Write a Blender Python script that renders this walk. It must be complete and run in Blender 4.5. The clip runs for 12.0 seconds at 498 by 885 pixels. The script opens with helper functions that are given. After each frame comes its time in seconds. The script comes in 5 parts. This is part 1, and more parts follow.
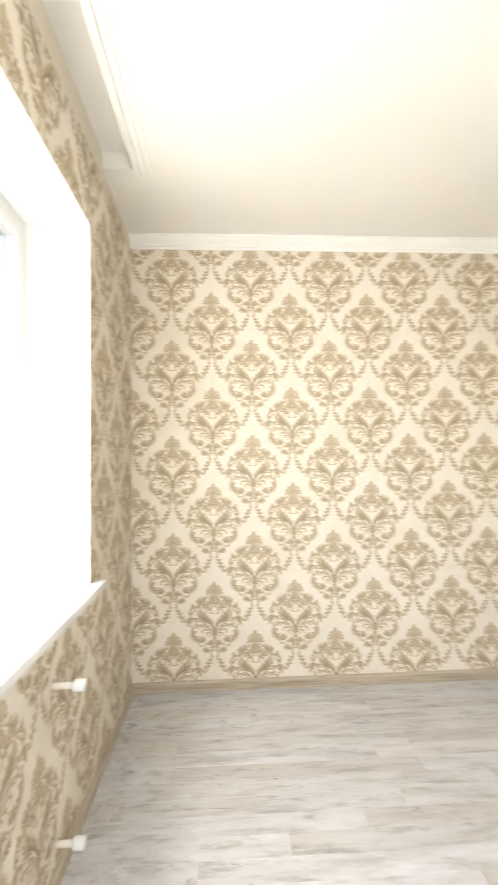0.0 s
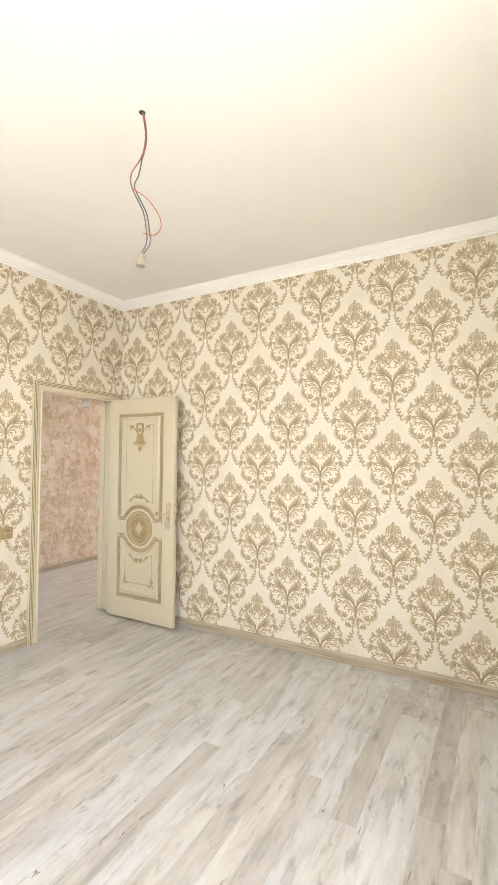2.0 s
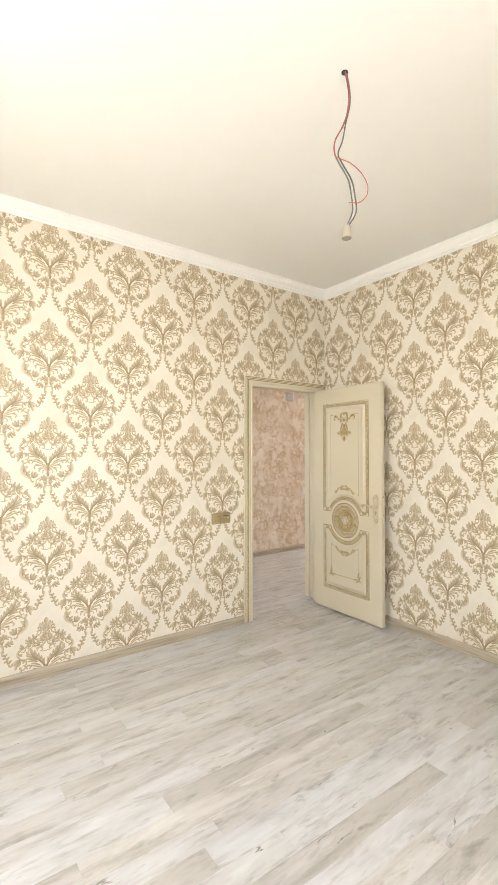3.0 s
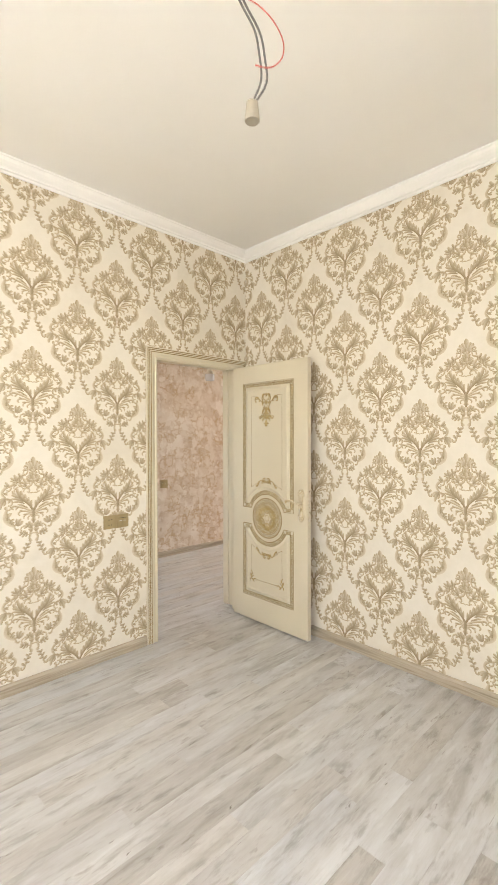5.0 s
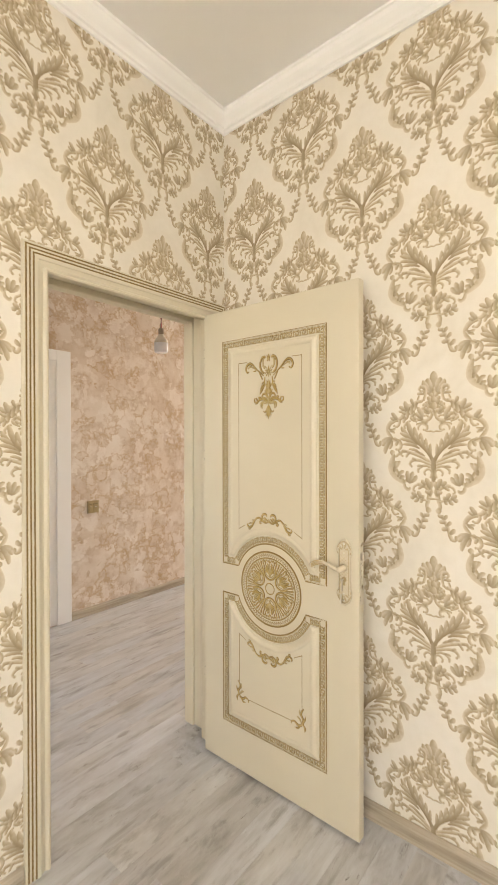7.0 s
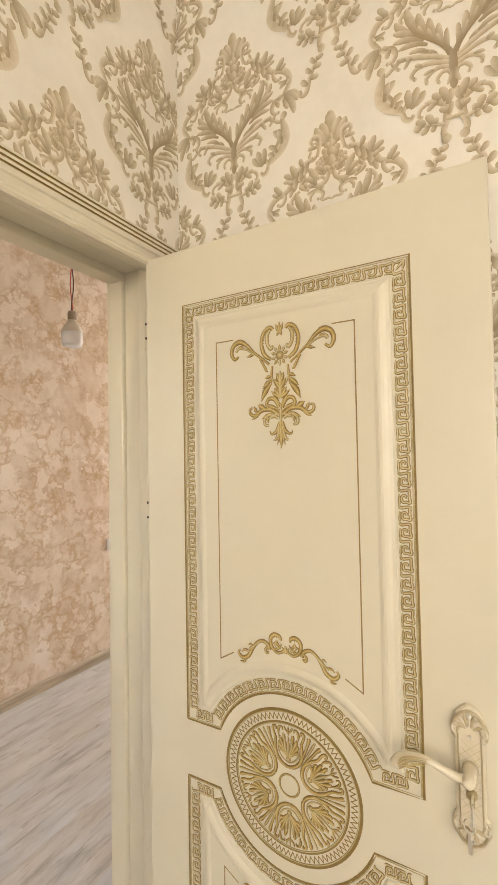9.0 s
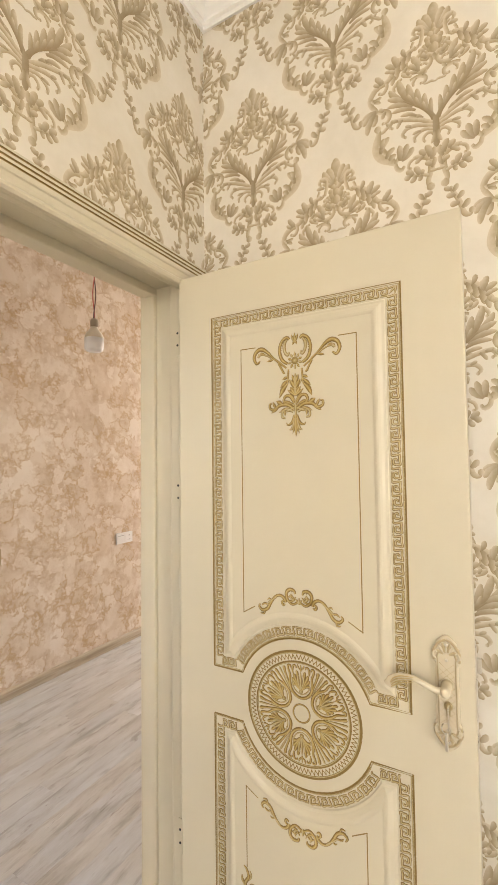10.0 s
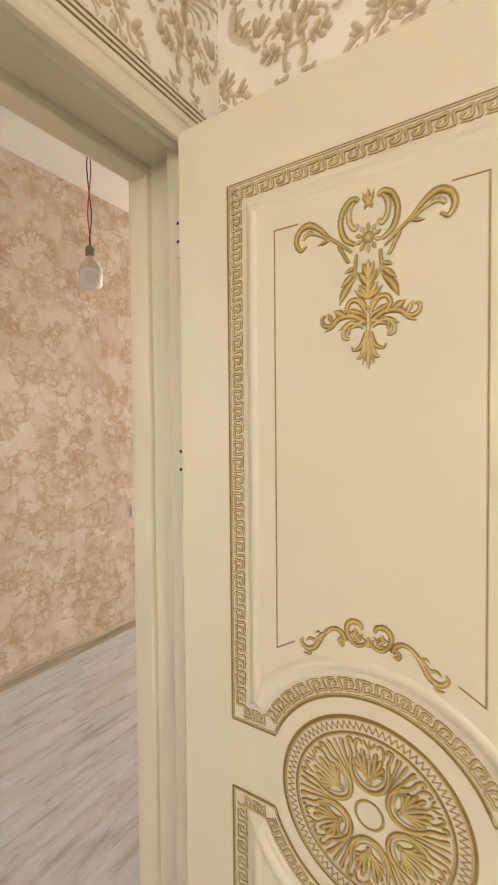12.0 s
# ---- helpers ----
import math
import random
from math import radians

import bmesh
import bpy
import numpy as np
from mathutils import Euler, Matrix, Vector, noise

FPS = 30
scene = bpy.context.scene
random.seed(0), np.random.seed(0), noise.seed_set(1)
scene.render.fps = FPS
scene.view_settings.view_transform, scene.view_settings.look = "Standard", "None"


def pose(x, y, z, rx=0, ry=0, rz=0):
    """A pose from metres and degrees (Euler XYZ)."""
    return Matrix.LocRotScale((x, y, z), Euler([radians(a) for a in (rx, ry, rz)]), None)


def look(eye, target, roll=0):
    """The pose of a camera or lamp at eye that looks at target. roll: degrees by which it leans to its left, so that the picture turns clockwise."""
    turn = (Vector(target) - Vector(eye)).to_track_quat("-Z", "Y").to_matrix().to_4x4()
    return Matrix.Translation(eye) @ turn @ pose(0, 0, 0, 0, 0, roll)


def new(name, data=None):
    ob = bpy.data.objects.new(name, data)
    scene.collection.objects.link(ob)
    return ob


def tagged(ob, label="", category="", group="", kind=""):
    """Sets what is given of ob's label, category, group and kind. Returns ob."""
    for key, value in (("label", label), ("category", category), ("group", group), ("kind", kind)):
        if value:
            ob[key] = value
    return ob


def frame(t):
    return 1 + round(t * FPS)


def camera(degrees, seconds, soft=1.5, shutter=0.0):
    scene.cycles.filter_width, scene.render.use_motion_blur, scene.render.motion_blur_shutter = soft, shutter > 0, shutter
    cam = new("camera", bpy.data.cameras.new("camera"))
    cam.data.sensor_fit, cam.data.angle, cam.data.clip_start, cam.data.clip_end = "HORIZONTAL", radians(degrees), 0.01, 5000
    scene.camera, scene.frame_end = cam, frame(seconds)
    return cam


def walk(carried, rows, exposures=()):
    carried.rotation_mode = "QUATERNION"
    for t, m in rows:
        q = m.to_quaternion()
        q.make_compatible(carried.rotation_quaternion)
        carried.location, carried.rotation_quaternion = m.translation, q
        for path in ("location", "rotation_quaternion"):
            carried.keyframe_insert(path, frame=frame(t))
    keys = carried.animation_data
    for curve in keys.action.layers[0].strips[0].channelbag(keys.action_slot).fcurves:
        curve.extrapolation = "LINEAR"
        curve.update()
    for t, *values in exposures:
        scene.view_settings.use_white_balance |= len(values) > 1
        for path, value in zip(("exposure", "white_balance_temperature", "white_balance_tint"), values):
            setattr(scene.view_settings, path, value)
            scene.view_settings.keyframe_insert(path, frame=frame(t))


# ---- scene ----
cam = camera(58.0, 12.0, 1.5, 0.22)
PATH = [
    (0, (0.782, 1.02, 1.475), (0.893, 3.015, 1.559), -0.8),
    (0.1, (0.753, 1.012, 1.467), (1.091, 2.981, 1.55), -1.1),
    (0.3, (0.691, 0.978, 1.465), (1.413, 2.842, 1.541), -1.4),
    (0.5, (0.669, 0.939, 1.445), (1.648, 2.681, 1.52), -1.0),
    (1, (0.747, 0.855, 1.469), (2.116, 2.311, 1.54), -0.1),
    (1.5, (0.792, 0.773, 1.465), (2.49, 1.825, 1.553), 0.2),
    (2, (0.789, 0.778, 1.453), (2.534, 1.753, 1.529), 0.4),
    (2.5, (0.819, 0.857, 1.446), (2.198, 2.304, 1.504), 0.2),
    (2.7, (0.832, 0.882, 1.431), (2.0, 2.505, 1.479), 0.0),
    (4.5, (1.194, 1.048, 1.414), (2.478, 2.581, 1.399), -0.3),
    (5, (1.382, 1.269, 1.44), (2.776, 2.702, 1.419), -0.1),
    (5.5, (1.704, 1.532, 1.438), (3.164, 2.899, 1.416), -0.0),
    (6, (1.925, 1.879, 1.435), (3.343, 3.289, 1.408), 0.4),
    (6.5, (2.122, 2.211, 1.451), (3.637, 3.517, 1.438), 0.3),
    (6.7, (2.236, 2.332, 1.431), (3.754, 3.635, 1.418), 0.0),
    (8.3, (2.935, 3.156, 1.493), (4.661, 4.165, 1.510), -0.3),
    (8.5, (2.992, 3.190, 1.499), (4.722, 4.193, 1.525), -0.5),
    (9, (3.007, 3.207, 1.502), (4.737, 4.209, 1.563), -1.0),
    (9.5, (2.898, 3.185, 1.476), (4.628, 4.185, 1.567), -1.3),
    (10, (2.798, 3.162, 1.455), (4.539, 4.143, 1.540), -0.7),
    (10.5, (2.797, 3.185, 1.445), (4.542, 4.162, 1.488), 0.4),
    (11, (2.916, 3.227, 1.458), (4.660, 4.206, 1.452), -0.7),
    (11.5, (3.062, 3.257, 1.440), (4.783, 4.275, 1.406), -1.0),
    (12, (3.185, 3.399, 1.430), (4.862, 4.488, 1.370), -0.5),
]
walk(cam, [(t, look(eye, target, roll)) for t, eye, target, roll in PATH], exposures=[(0.0, 4.42, 6500, 10), (0.5, 4.40, 6600, 10), (1.5, 4.53, 6600, 10), (2.0, 4.56, 6600, 10), (2.5, 4.48, 6600, 10), (4.5, 4.45, 6600, 10), (5.5, 4.46, 6800, 11), (6.5, 4.47, 6950, 12), (8.5, 4.48, 7120, 13), (10.5, 4.51, 7120, 13), (12.0, 4.44, 7180, 13)])

# ---- light ----
world = bpy.data.worlds.new("sky")
scene.world = world
world.use_nodes = True
wn = world.node_tree
sky = wn.nodes.new("ShaderNodeTexSky")
sky.sky_type = 'NISHITA'
sky.sun_disc = False
sky.sun_elevation = radians(71)
sky.sun_rotation = radians(207)
wn.nodes["Background"].inputs["Strength"].default_value = 0.04
wn.links.new(sky.outputs["Color"], wn.nodes["Background"].inputs["Color"])


def area_light(name, place, target, w, h, watts, colour):
    lamp = bpy.data.lights.new(name, 'AREA')
    lamp.shape, lamp.size, lamp.size_y = 'RECTANGLE', w, h
    lamp.energy, lamp.color = watts, colour
    ob = new(name, lamp)
    ob.matrix_world = look(place, target)
    return ob


area_light("window_daylight", (-0.105, 2.19, 1.765), (2.0, 2.19, 1.15), 1.60, 1.45, 1.70, (1.0, 0.975, 0.93))
area_light("rear_window_daylight", (1.35, 0.11, 1.70), (1.5, 2.0, 1.1), 0.66, 1.35, 2.2, (1.0, 0.975, 0.93))
# unseen fill lamp, added to brighten the door jamb from the hall
area_light("hall_side_fill", (2.22, 4.875, 1.70), (4.0, 4.75, 1.5), 0.62, 0.96, 0.02, (0.99, 0.98, 0.96))
area_light("hall_daylight", (10.40, 5.05, 1.60), (4.0, 5.05, 1.3), 1.3, 1.9, 9.9, (0.985, 0.98, 0.955))
sun = bpy.data.lights.new("sun", 'SUN')
sun.energy, sun.angle, sun.color = 3.6, radians(0.53), (1.0, 0.95, 0.86)
new("sun", sun).matrix_world = look((0, 0, 0), (0.15, 0.30, -1.0))


# ---- materials ----
def mat(name, rough=0.5, metal=0.0, spec=0.5):
    m = bpy.data.materials.new(name)
    m.use_nodes = True
    b = m.node_tree.nodes["Principled BSDF"]
    b.inputs["Roughness"].default_value = rough
    b.inputs["Metallic"].default_value = metal
    b.inputs["Specular IOR Level"].default_value = spec
    return m, m.node_tree, b


def coords(nt, kind="Object", scale=(1, 1, 1)):
    tc = nt.nodes.new("ShaderNodeTexCoord")
    mp = nt.nodes.new("ShaderNodeMapping")
    mp.inputs["Scale"].default_value = scale
    nt.links.new(tc.outputs[kind], mp.inputs["Vector"])
    return mp.outputs["Vector"]


def noise_tex(nt, vec, scale, detail=4.0, rough=0.55, distort=0.0):
    n = nt.nodes.new("ShaderNodeTexNoise")
    n.inputs["Scale"].default_value = scale
    n.inputs["Detail"].default_value = detail
    n.inputs["Roughness"].default_value = rough
    n.inputs["Distortion"].default_value = distort
    nt.links.new(vec, n.inputs["Vector"])
    return n.outputs["Fac"]


def ramp(nt, fac, stops):
    r = nt.nodes.new("ShaderNodeValToRGB")
    e = r.color_ramp.elements
    while len(e) < len(stops):
        e.new(0.5)
    for i, (p, c) in enumerate(stops):
        e[i].position = p
        e[i].color = (*c, 1) if len(c) == 3 else c
    nt.links.new(fac, r.inputs["Fac"])
    return r.outputs["Color"]


def mixc(nt, fac, a, b, mode='MIX'):
    n = nt.nodes.new("ShaderNodeMix")
    n.data_type, n.blend_type = 'RGBA', mode
    for sock, v in ((n.inputs[0], fac), (n.inputs[6], a), (n.inputs[7], b)):
        if isinstance(v, (int, float)):
            sock.default_value = v
        elif isinstance(v, tuple):
            sock.default_value = (*v, 1)
        else:
            nt.links.new(v, sock)
    return n.outputs[2]


def maths(nt, op, a, b=0.0):
    n = nt.nodes.new("ShaderNodeMath")
    n.operation = op
    for sock, v in zip(n.inputs, (a, b)):
        if isinstance(v, (int, float)):
            sock.default_value = v
        else:
            nt.links.new(v, sock)
    return n.outputs[0]


def bump(nt, b, height, strength=0.2, dist=0.002):
    n = nt.nodes.new("ShaderNodeBump")
    n.inputs["Strength"].default_value = strength
    n.inputs["Distance"].default_value = dist
    nt.links.new(height, n.inputs["Height"])
    nt.links.new(n.outputs["Normal"], b.inputs["Normal"])


def plain(name, colour, rough=0.5, metal=0.0, vary=0.06, scale=9.0, grain=120.0, relief=0.05):
    """One colour with slight stains at two scales and a fine relief."""
    m, nt, b = mat(name, rough, metal)
    v = coords(nt)
    lo = tuple(c * (1 - vary) for c in colour)
    hi = tuple(min(1, c * (1 + vary)) for c in colour)
    f = noise_tex(nt, v, scale, 5)
    g = noise_tex(nt, v, grain, 2)
    nt.links.new(mixc(nt, 0.18, ramp(nt, f, [(0.3, lo), (0.7, hi)]), ramp(nt, g, [(0.3, lo), (0.7, hi)])), b.inputs["Base Color"])
    nt.links.new(ramp(nt, f, [(0.2, (rough * 0.9,) * 3), (0.8, (min(1, rough * 1.1),) * 3)]), b.inputs["Roughness"])
    if relief:
        bump(nt, b, g, relief, 0.001)
    return m


def make_wallpaper():
    """Cream non-woven paper with faint plaster-like clouds and fine cracks in the embossing."""
    m, nt, b = mat("wallpaper_cream", 0.62, 0, 0.3)
    v = coords(nt)
    a = noise_tex(nt, v, 3.2, 6, 0.6, 0.6)
    g = noise_tex(nt, v, 26, 5, 0.65)
    c1 = ramp(nt, a, [(0.28, (0.705, 0.648, 0.543)), (0.5, (0.793, 0.740, 0.640)), (0.75, (0.830, 0.784, 0.697))])
    c2 = ramp(nt, g, [(0.35, (0.71, 0.66, 0.56)), (0.6, (0.79, 0.745, 0.66))])
    nt.links.new(mixc(nt, 0.3, c1, c2), b.inputs["Base Color"])
    bump(nt, b, g, 0.25, 0.0015)
    return m


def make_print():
    """Taupe damask ink with shading printed into its colour: each lobe pale along one lit rim, deeper along the
    shaded other, deepest in the drawn creases.
    """
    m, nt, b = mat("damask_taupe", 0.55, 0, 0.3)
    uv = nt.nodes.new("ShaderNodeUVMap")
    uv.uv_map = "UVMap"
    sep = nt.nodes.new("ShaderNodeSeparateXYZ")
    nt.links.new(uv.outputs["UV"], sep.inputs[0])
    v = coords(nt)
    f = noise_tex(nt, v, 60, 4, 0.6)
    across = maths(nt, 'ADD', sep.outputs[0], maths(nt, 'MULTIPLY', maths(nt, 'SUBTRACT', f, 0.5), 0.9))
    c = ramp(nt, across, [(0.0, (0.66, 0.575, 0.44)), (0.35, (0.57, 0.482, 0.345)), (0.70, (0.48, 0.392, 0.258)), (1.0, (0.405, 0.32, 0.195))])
    # shade between the lobes, mixed into the ink colour
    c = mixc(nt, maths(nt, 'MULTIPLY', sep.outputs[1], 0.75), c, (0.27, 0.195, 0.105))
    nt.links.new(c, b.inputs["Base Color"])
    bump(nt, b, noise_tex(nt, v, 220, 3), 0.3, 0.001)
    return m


def make_pink():
    """Pink and cream paper printed like worn Venetian plaster: overlapping coats with ragged ochre edges."""
    m, nt, b = mat("wallpaper_pink", 0.6, 0, 0.3)
    v = coords(nt)
    big = noise_tex(nt, v, 2.2, 3, 0.5, 0.6)
    coat = noise_tex(nt, v, 4.6, 9, 0.62, 0.15)
    fine = noise_tex(nt, v, 17, 8, 0.66, 0.6)
    tiny = noise_tex(nt, v, 60, 5, 0.7, 0.3)
    base = ramp(nt, big, [(0.34, (0.60, 0.485, 0.38)), (0.5, (0.685, 0.59, 0.485)), (0.66, (0.755, 0.685, 0.60))])
    step = maths(nt, 'FRACT', maths(nt, 'MULTIPLY', coat, 4.6))
    edge = ramp(nt, step, [(0.0, (1, 1, 1)), (0.14, (0.85,) * 3), (0.46, (0.0,) * 3), (0.97, (0.0,) * 3), (1.0, (0.6,) * 3)])
    where = ramp(nt, noise_tex(nt, v, 5.5, 5, 0.6, 0.4), [(0.40, (0.0,) * 3), (0.52, (1, 1, 1))])
    worn = maths(nt, 'MULTIPLY', maths(nt, 'MULTIPLY', edge, where), ramp(nt, fine, [(0.36, (0.25,) * 3), (0.56, (1, 1, 1))]))
    coats = ramp(nt, step, [(0.15, (0.0,) * 3), (0.9, (0.7,) * 3)])
    c = mixc(nt, coats, base, (0.80, 0.725, 0.645))
    c = mixc(nt, maths(nt, 'MULTIPLY', worn, 0.9), c, (0.45, 0.30, 0.165))
    vein = ramp(nt, fine, [(0.475, (0, 0, 0)), (0.497, (1, 1, 1)), (0.52, (0, 0, 0))])
    c = mixc(nt, maths(nt, 'MULTIPLY', maths(nt, 'MULTIPLY', vein, where), 0.42), c, (0.50, 0.36, 0.24))
    chips = maths(nt, 'MULTIPLY', ramp(nt, tiny, [(0.56, (0, 0, 0)), (0.60, (1, 1, 1))]), where)
    c = mixc(nt, maths(nt, 'MULTIPLY', chips, 0.32), c, (0.48, 0.34, 0.21))
    # torn plates of paler and deeper coat over one another
    warp = nt.nodes.new("ShaderNodeTexNoise")
    for k, x in (("Scale", 9.0), ("Detail", 8.0), ("Roughness", 0.68)):
        warp.inputs[k].default_value = x
    nt.links.new(v, warp.inputs["Vector"])
    shift = nt.nodes.new("ShaderNodeVectorMath")
    shift.operation = 'MULTIPLY_ADD'
    nt.links.new(warp.outputs["Color"], shift.inputs[0])
    shift.inputs[1].default_value = (0.26, 0.26, 0.26)
    nt.links.new(v, shift.inputs[2])
    plates, edges = nt.nodes.new("ShaderNodeTexVoronoi"), nt.nodes.new("ShaderNodeTexVoronoi")
    edges.feature = 'DISTANCE_TO_EDGE'
    for n in (plates, edges):
        n.inputs["Scale"].default_value = 8.5
        nt.links.new(shift.outputs[0], n.inputs["Vector"])
    sep = nt.nodes.new("ShaderNodeSeparateColor")
    nt.links.new(plates.outputs["Color"], sep.inputs[0])
    c = mixc(nt, 0.36, c, ramp(nt, sep.outputs[0], [(0.0, (0.55, 0.42, 0.30)), (0.35, (0.68, 0.575, 0.47)), (0.65, (0.76, 0.68, 0.60)), (1.0, (0.84, 0.78, 0.72))]))
    torn = maths(nt, 'MULTIPLY', ramp(nt, edges.outputs["Distance"], [(0.0, (1, 1, 1)), (0.05, (0.8,) * 3), (0.16, (0, 0, 0))]), ramp(nt, sep.outputs[1], [(0.58, (0, 0, 0)), (0.66, (1, 1, 1))]))
    c = mixc(nt, maths(nt, 'MULTIPLY', torn, 0.66), c, (0.48, 0.315, 0.15))
    nt.links.new(c, b.inputs["Base Color"])
    bump(nt, b, maths(nt, 'ADD', step, maths(nt, 'MULTIPLY', fine, 0.6)), 0.25, 0.002)
    return m


def make_laminate():
    """Whitewashed grey oak laminate: each board drawn from another part of the grain."""
    m, nt, b = mat("laminate_grey", 0.34, 0, 0.42)
    tc = nt.nodes.new("ShaderNodeTexCoord")
    oi = nt.nodes.new("ShaderNodeObjectInfo")
    off = nt.nodes.new("ShaderNodeCombineXYZ")
    nt.links.new(maths(nt, 'MULTIPLY', oi.outputs["Random"], 37.0), off.inputs[0])
    nt.links.new(maths(nt, 'MULTIPLY', oi.outputs["Random"], 91.0), off.inputs[1])
    add = nt.nodes.new("ShaderNodeVectorMath")
    nt.links.new(tc.outputs["Object"], add.inputs[0])
    nt.links.new(off.outputs[0], add.inputs[1])
    vec = add.outputs[0]

    def stretched(sx, sy):
        mp = nt.nodes.new("ShaderNodeMapping")
        mp.inputs["Scale"].default_value = (sx, sy, 1)
        nt.links.new(vec, mp.inputs["Vector"])
        return mp.outputs["Vector"]
    cloud = noise_tex(nt, stretched(2.0, 10.5), 1.0, 6, 0.62, 0.25)
    streak = noise_tex(nt, stretched(2.4, 24), 1.0, 6, 0.6, 0.15)
    grain = noise_tex(nt, stretched(9, 210), 1.0, 4, 0.6)
    knot = noise_tex(nt, stretched(5.5, 16), 1.0, 4, 0.6, 0.3)
    c = ramp(nt, cloud, [(0.30, (0.375, 0.352, 0.32)), (0.46, (0.585, 0.565, 0.54)), (0.66, (0.69, 0.68, 0.66))])
    s = ramp(nt, streak, [(0.34, (0.36, 0.335, 0.30)), (0.46, (0.585, 0.565, 0.54)), (0.70, (0.70, 0.69, 0.67))])
    c = mixc(nt, 0.22, c, s)
    c = mixc(nt, ramp(nt, grain, [(0.36, (0.12,) * 3), (0.50, (0, 0, 0))]), c, (0.36, 0.32, 0.275))
    k = ramp(nt, knot, [(0.63, (0, 0, 0)), (0.70, (0.65,) * 3)])
    c = mixc(nt, k, c, (0.30, 0.265, 0.23))
    blotch = noise_tex(nt, stretched(3.8, 17), 1.0, 7, 0.66, 0.15)
    c = mixc(nt, ramp(nt, blotch, [(0.54, (0, 0, 0)), (0.67, (0.75,) * 3)]), c, (0.345, 0.325, 0.30))
    pale = ramp(nt, blotch, [(0.34, (0.6,) * 3), (0.45, (0, 0, 0))])
    c = mixc(nt, pale, c, (0.73, 0.72, 0.70))
    dash = noise_tex(nt, stretched(4.2, 85), 1.0, 3, 0.55, 0.3)
    c = mixc(nt, ramp(nt, dash, [(0.70, (0, 0, 0)), (0.74, (0.7,) * 3)]), c, (0.27, 0.235, 0.20))
    spot = ramp(nt, noise_tex(nt, stretched(2.6, 9.0), 1.0, 3, 0.5, 0.2), [(0.52, (0, 0, 0)), (0.62, (1, 1, 1))])
    crack = ramp(nt, noise_tex(nt, stretched(9, 40), 1.0, 5, 0.62, 0.9), [(0.645, (0, 0, 0)), (0.69, (0.85,) * 3)])
    c = mixc(nt, maths(nt, 'MULTIPLY', spot, crack), c, (0.13, 0.105, 0.085))
    smudge = ramp(nt, noise_tex(nt, stretched(4.5, 26), 1.0, 6, 0.66, 0.5), [(0.50, (0, 0, 0)), (0.66, (0.6,) * 3)])
    c = mixc(nt, maths(nt, 'MULTIPLY', spot, smudge), c, (0.30, 0.265, 0.23))
    tone = ramp(nt, oi.outputs["Random"], [(0.0, (0.76, 0.755, 0.745)), (0.12, (0.84, 0.84, 0.84)), (0.25, (0.90, 0.93, 0.965)), (0.42, (0.95, 0.95, 0.94)), (0.60, (0.90, 0.945, 1.0)), (0.8, (0.96, 0.99, 1.035)), (1.0, (0.97, 1.0, 1.05))])
    c = mixc(nt, 1.0, mixc(nt, 1.0, c, tone, 'MULTIPLY'), (0.99, 0.99, 1.005), 'MULTIPLY')
    nt.links.new(c, b.inputs["Base Color"])
    nt.links.new(ramp(nt, streak, [(0.3, (0.42,) * 3), (0.7, (0.30,) * 3)]), b.inputs["Roughness"])
    b.inputs["Coat Weight"].default_value = 0.6
    b.inputs["Coat Roughness"].default_value = 0.16
    bump(nt, b, maths(nt, 'ADD', grain, maths(nt, 'MULTIPLY', streak, 0.6)), 0.12, 0.001)
    return m


def make_wood_trim():
    m, nt, b = mat("oak_trim", 0.45, 0, 0.4)
    tc = nt.nodes.new("ShaderNodeTexCoord")
    mp = nt.nodes.new("ShaderNodeMapping")
    mp.inputs["Scale"].default_value = (2.5, 60, 60)
    nt.links.new(tc.outputs["Object"], mp.inputs["Vector"])
    f = noise_tex(nt, mp.outputs["Vector"], 1.0, 6, 0.6, 0.8)
    nt.links.new(ramp(nt, f, [(0.3, (0.29, 0.24, 0.175)), (0.5, (0.44, 0.375, 0.285)), (0.72, (0.54, 0.475, 0.38))]), b.inputs["Base Color"])
    bump(nt, b, f, 0.15, 0.001)
    return m


def make_gilt(name, rim, low, high, crown):
    """Gold wash rubbed into carved relief: it stays in the cut edges and is worn off the crowns."""
    m, nt, b = mat(name, 0.40, 0.12)
    uv = nt.nodes.new("ShaderNodeUVMap")
    uv.uv_map = "UVMap"
    sep = nt.nodes.new("ShaderNodeSeparateXYZ")
    nt.links.new(uv.outputs["UV"], sep.inputs[0])
    v = coords(nt)
    f = noise_tex(nt, v, 90, 4, 0.6)
    big = noise_tex(nt, v, 14, 3, 0.5)
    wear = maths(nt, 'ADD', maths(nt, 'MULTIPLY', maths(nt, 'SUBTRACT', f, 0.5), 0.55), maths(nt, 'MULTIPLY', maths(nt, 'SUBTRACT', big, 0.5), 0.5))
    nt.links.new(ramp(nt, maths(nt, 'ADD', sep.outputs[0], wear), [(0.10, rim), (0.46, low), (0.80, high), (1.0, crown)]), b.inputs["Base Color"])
    bump(nt, b, noise_tex(nt, v, 400, 2), 0.1, 0.001)
    return m


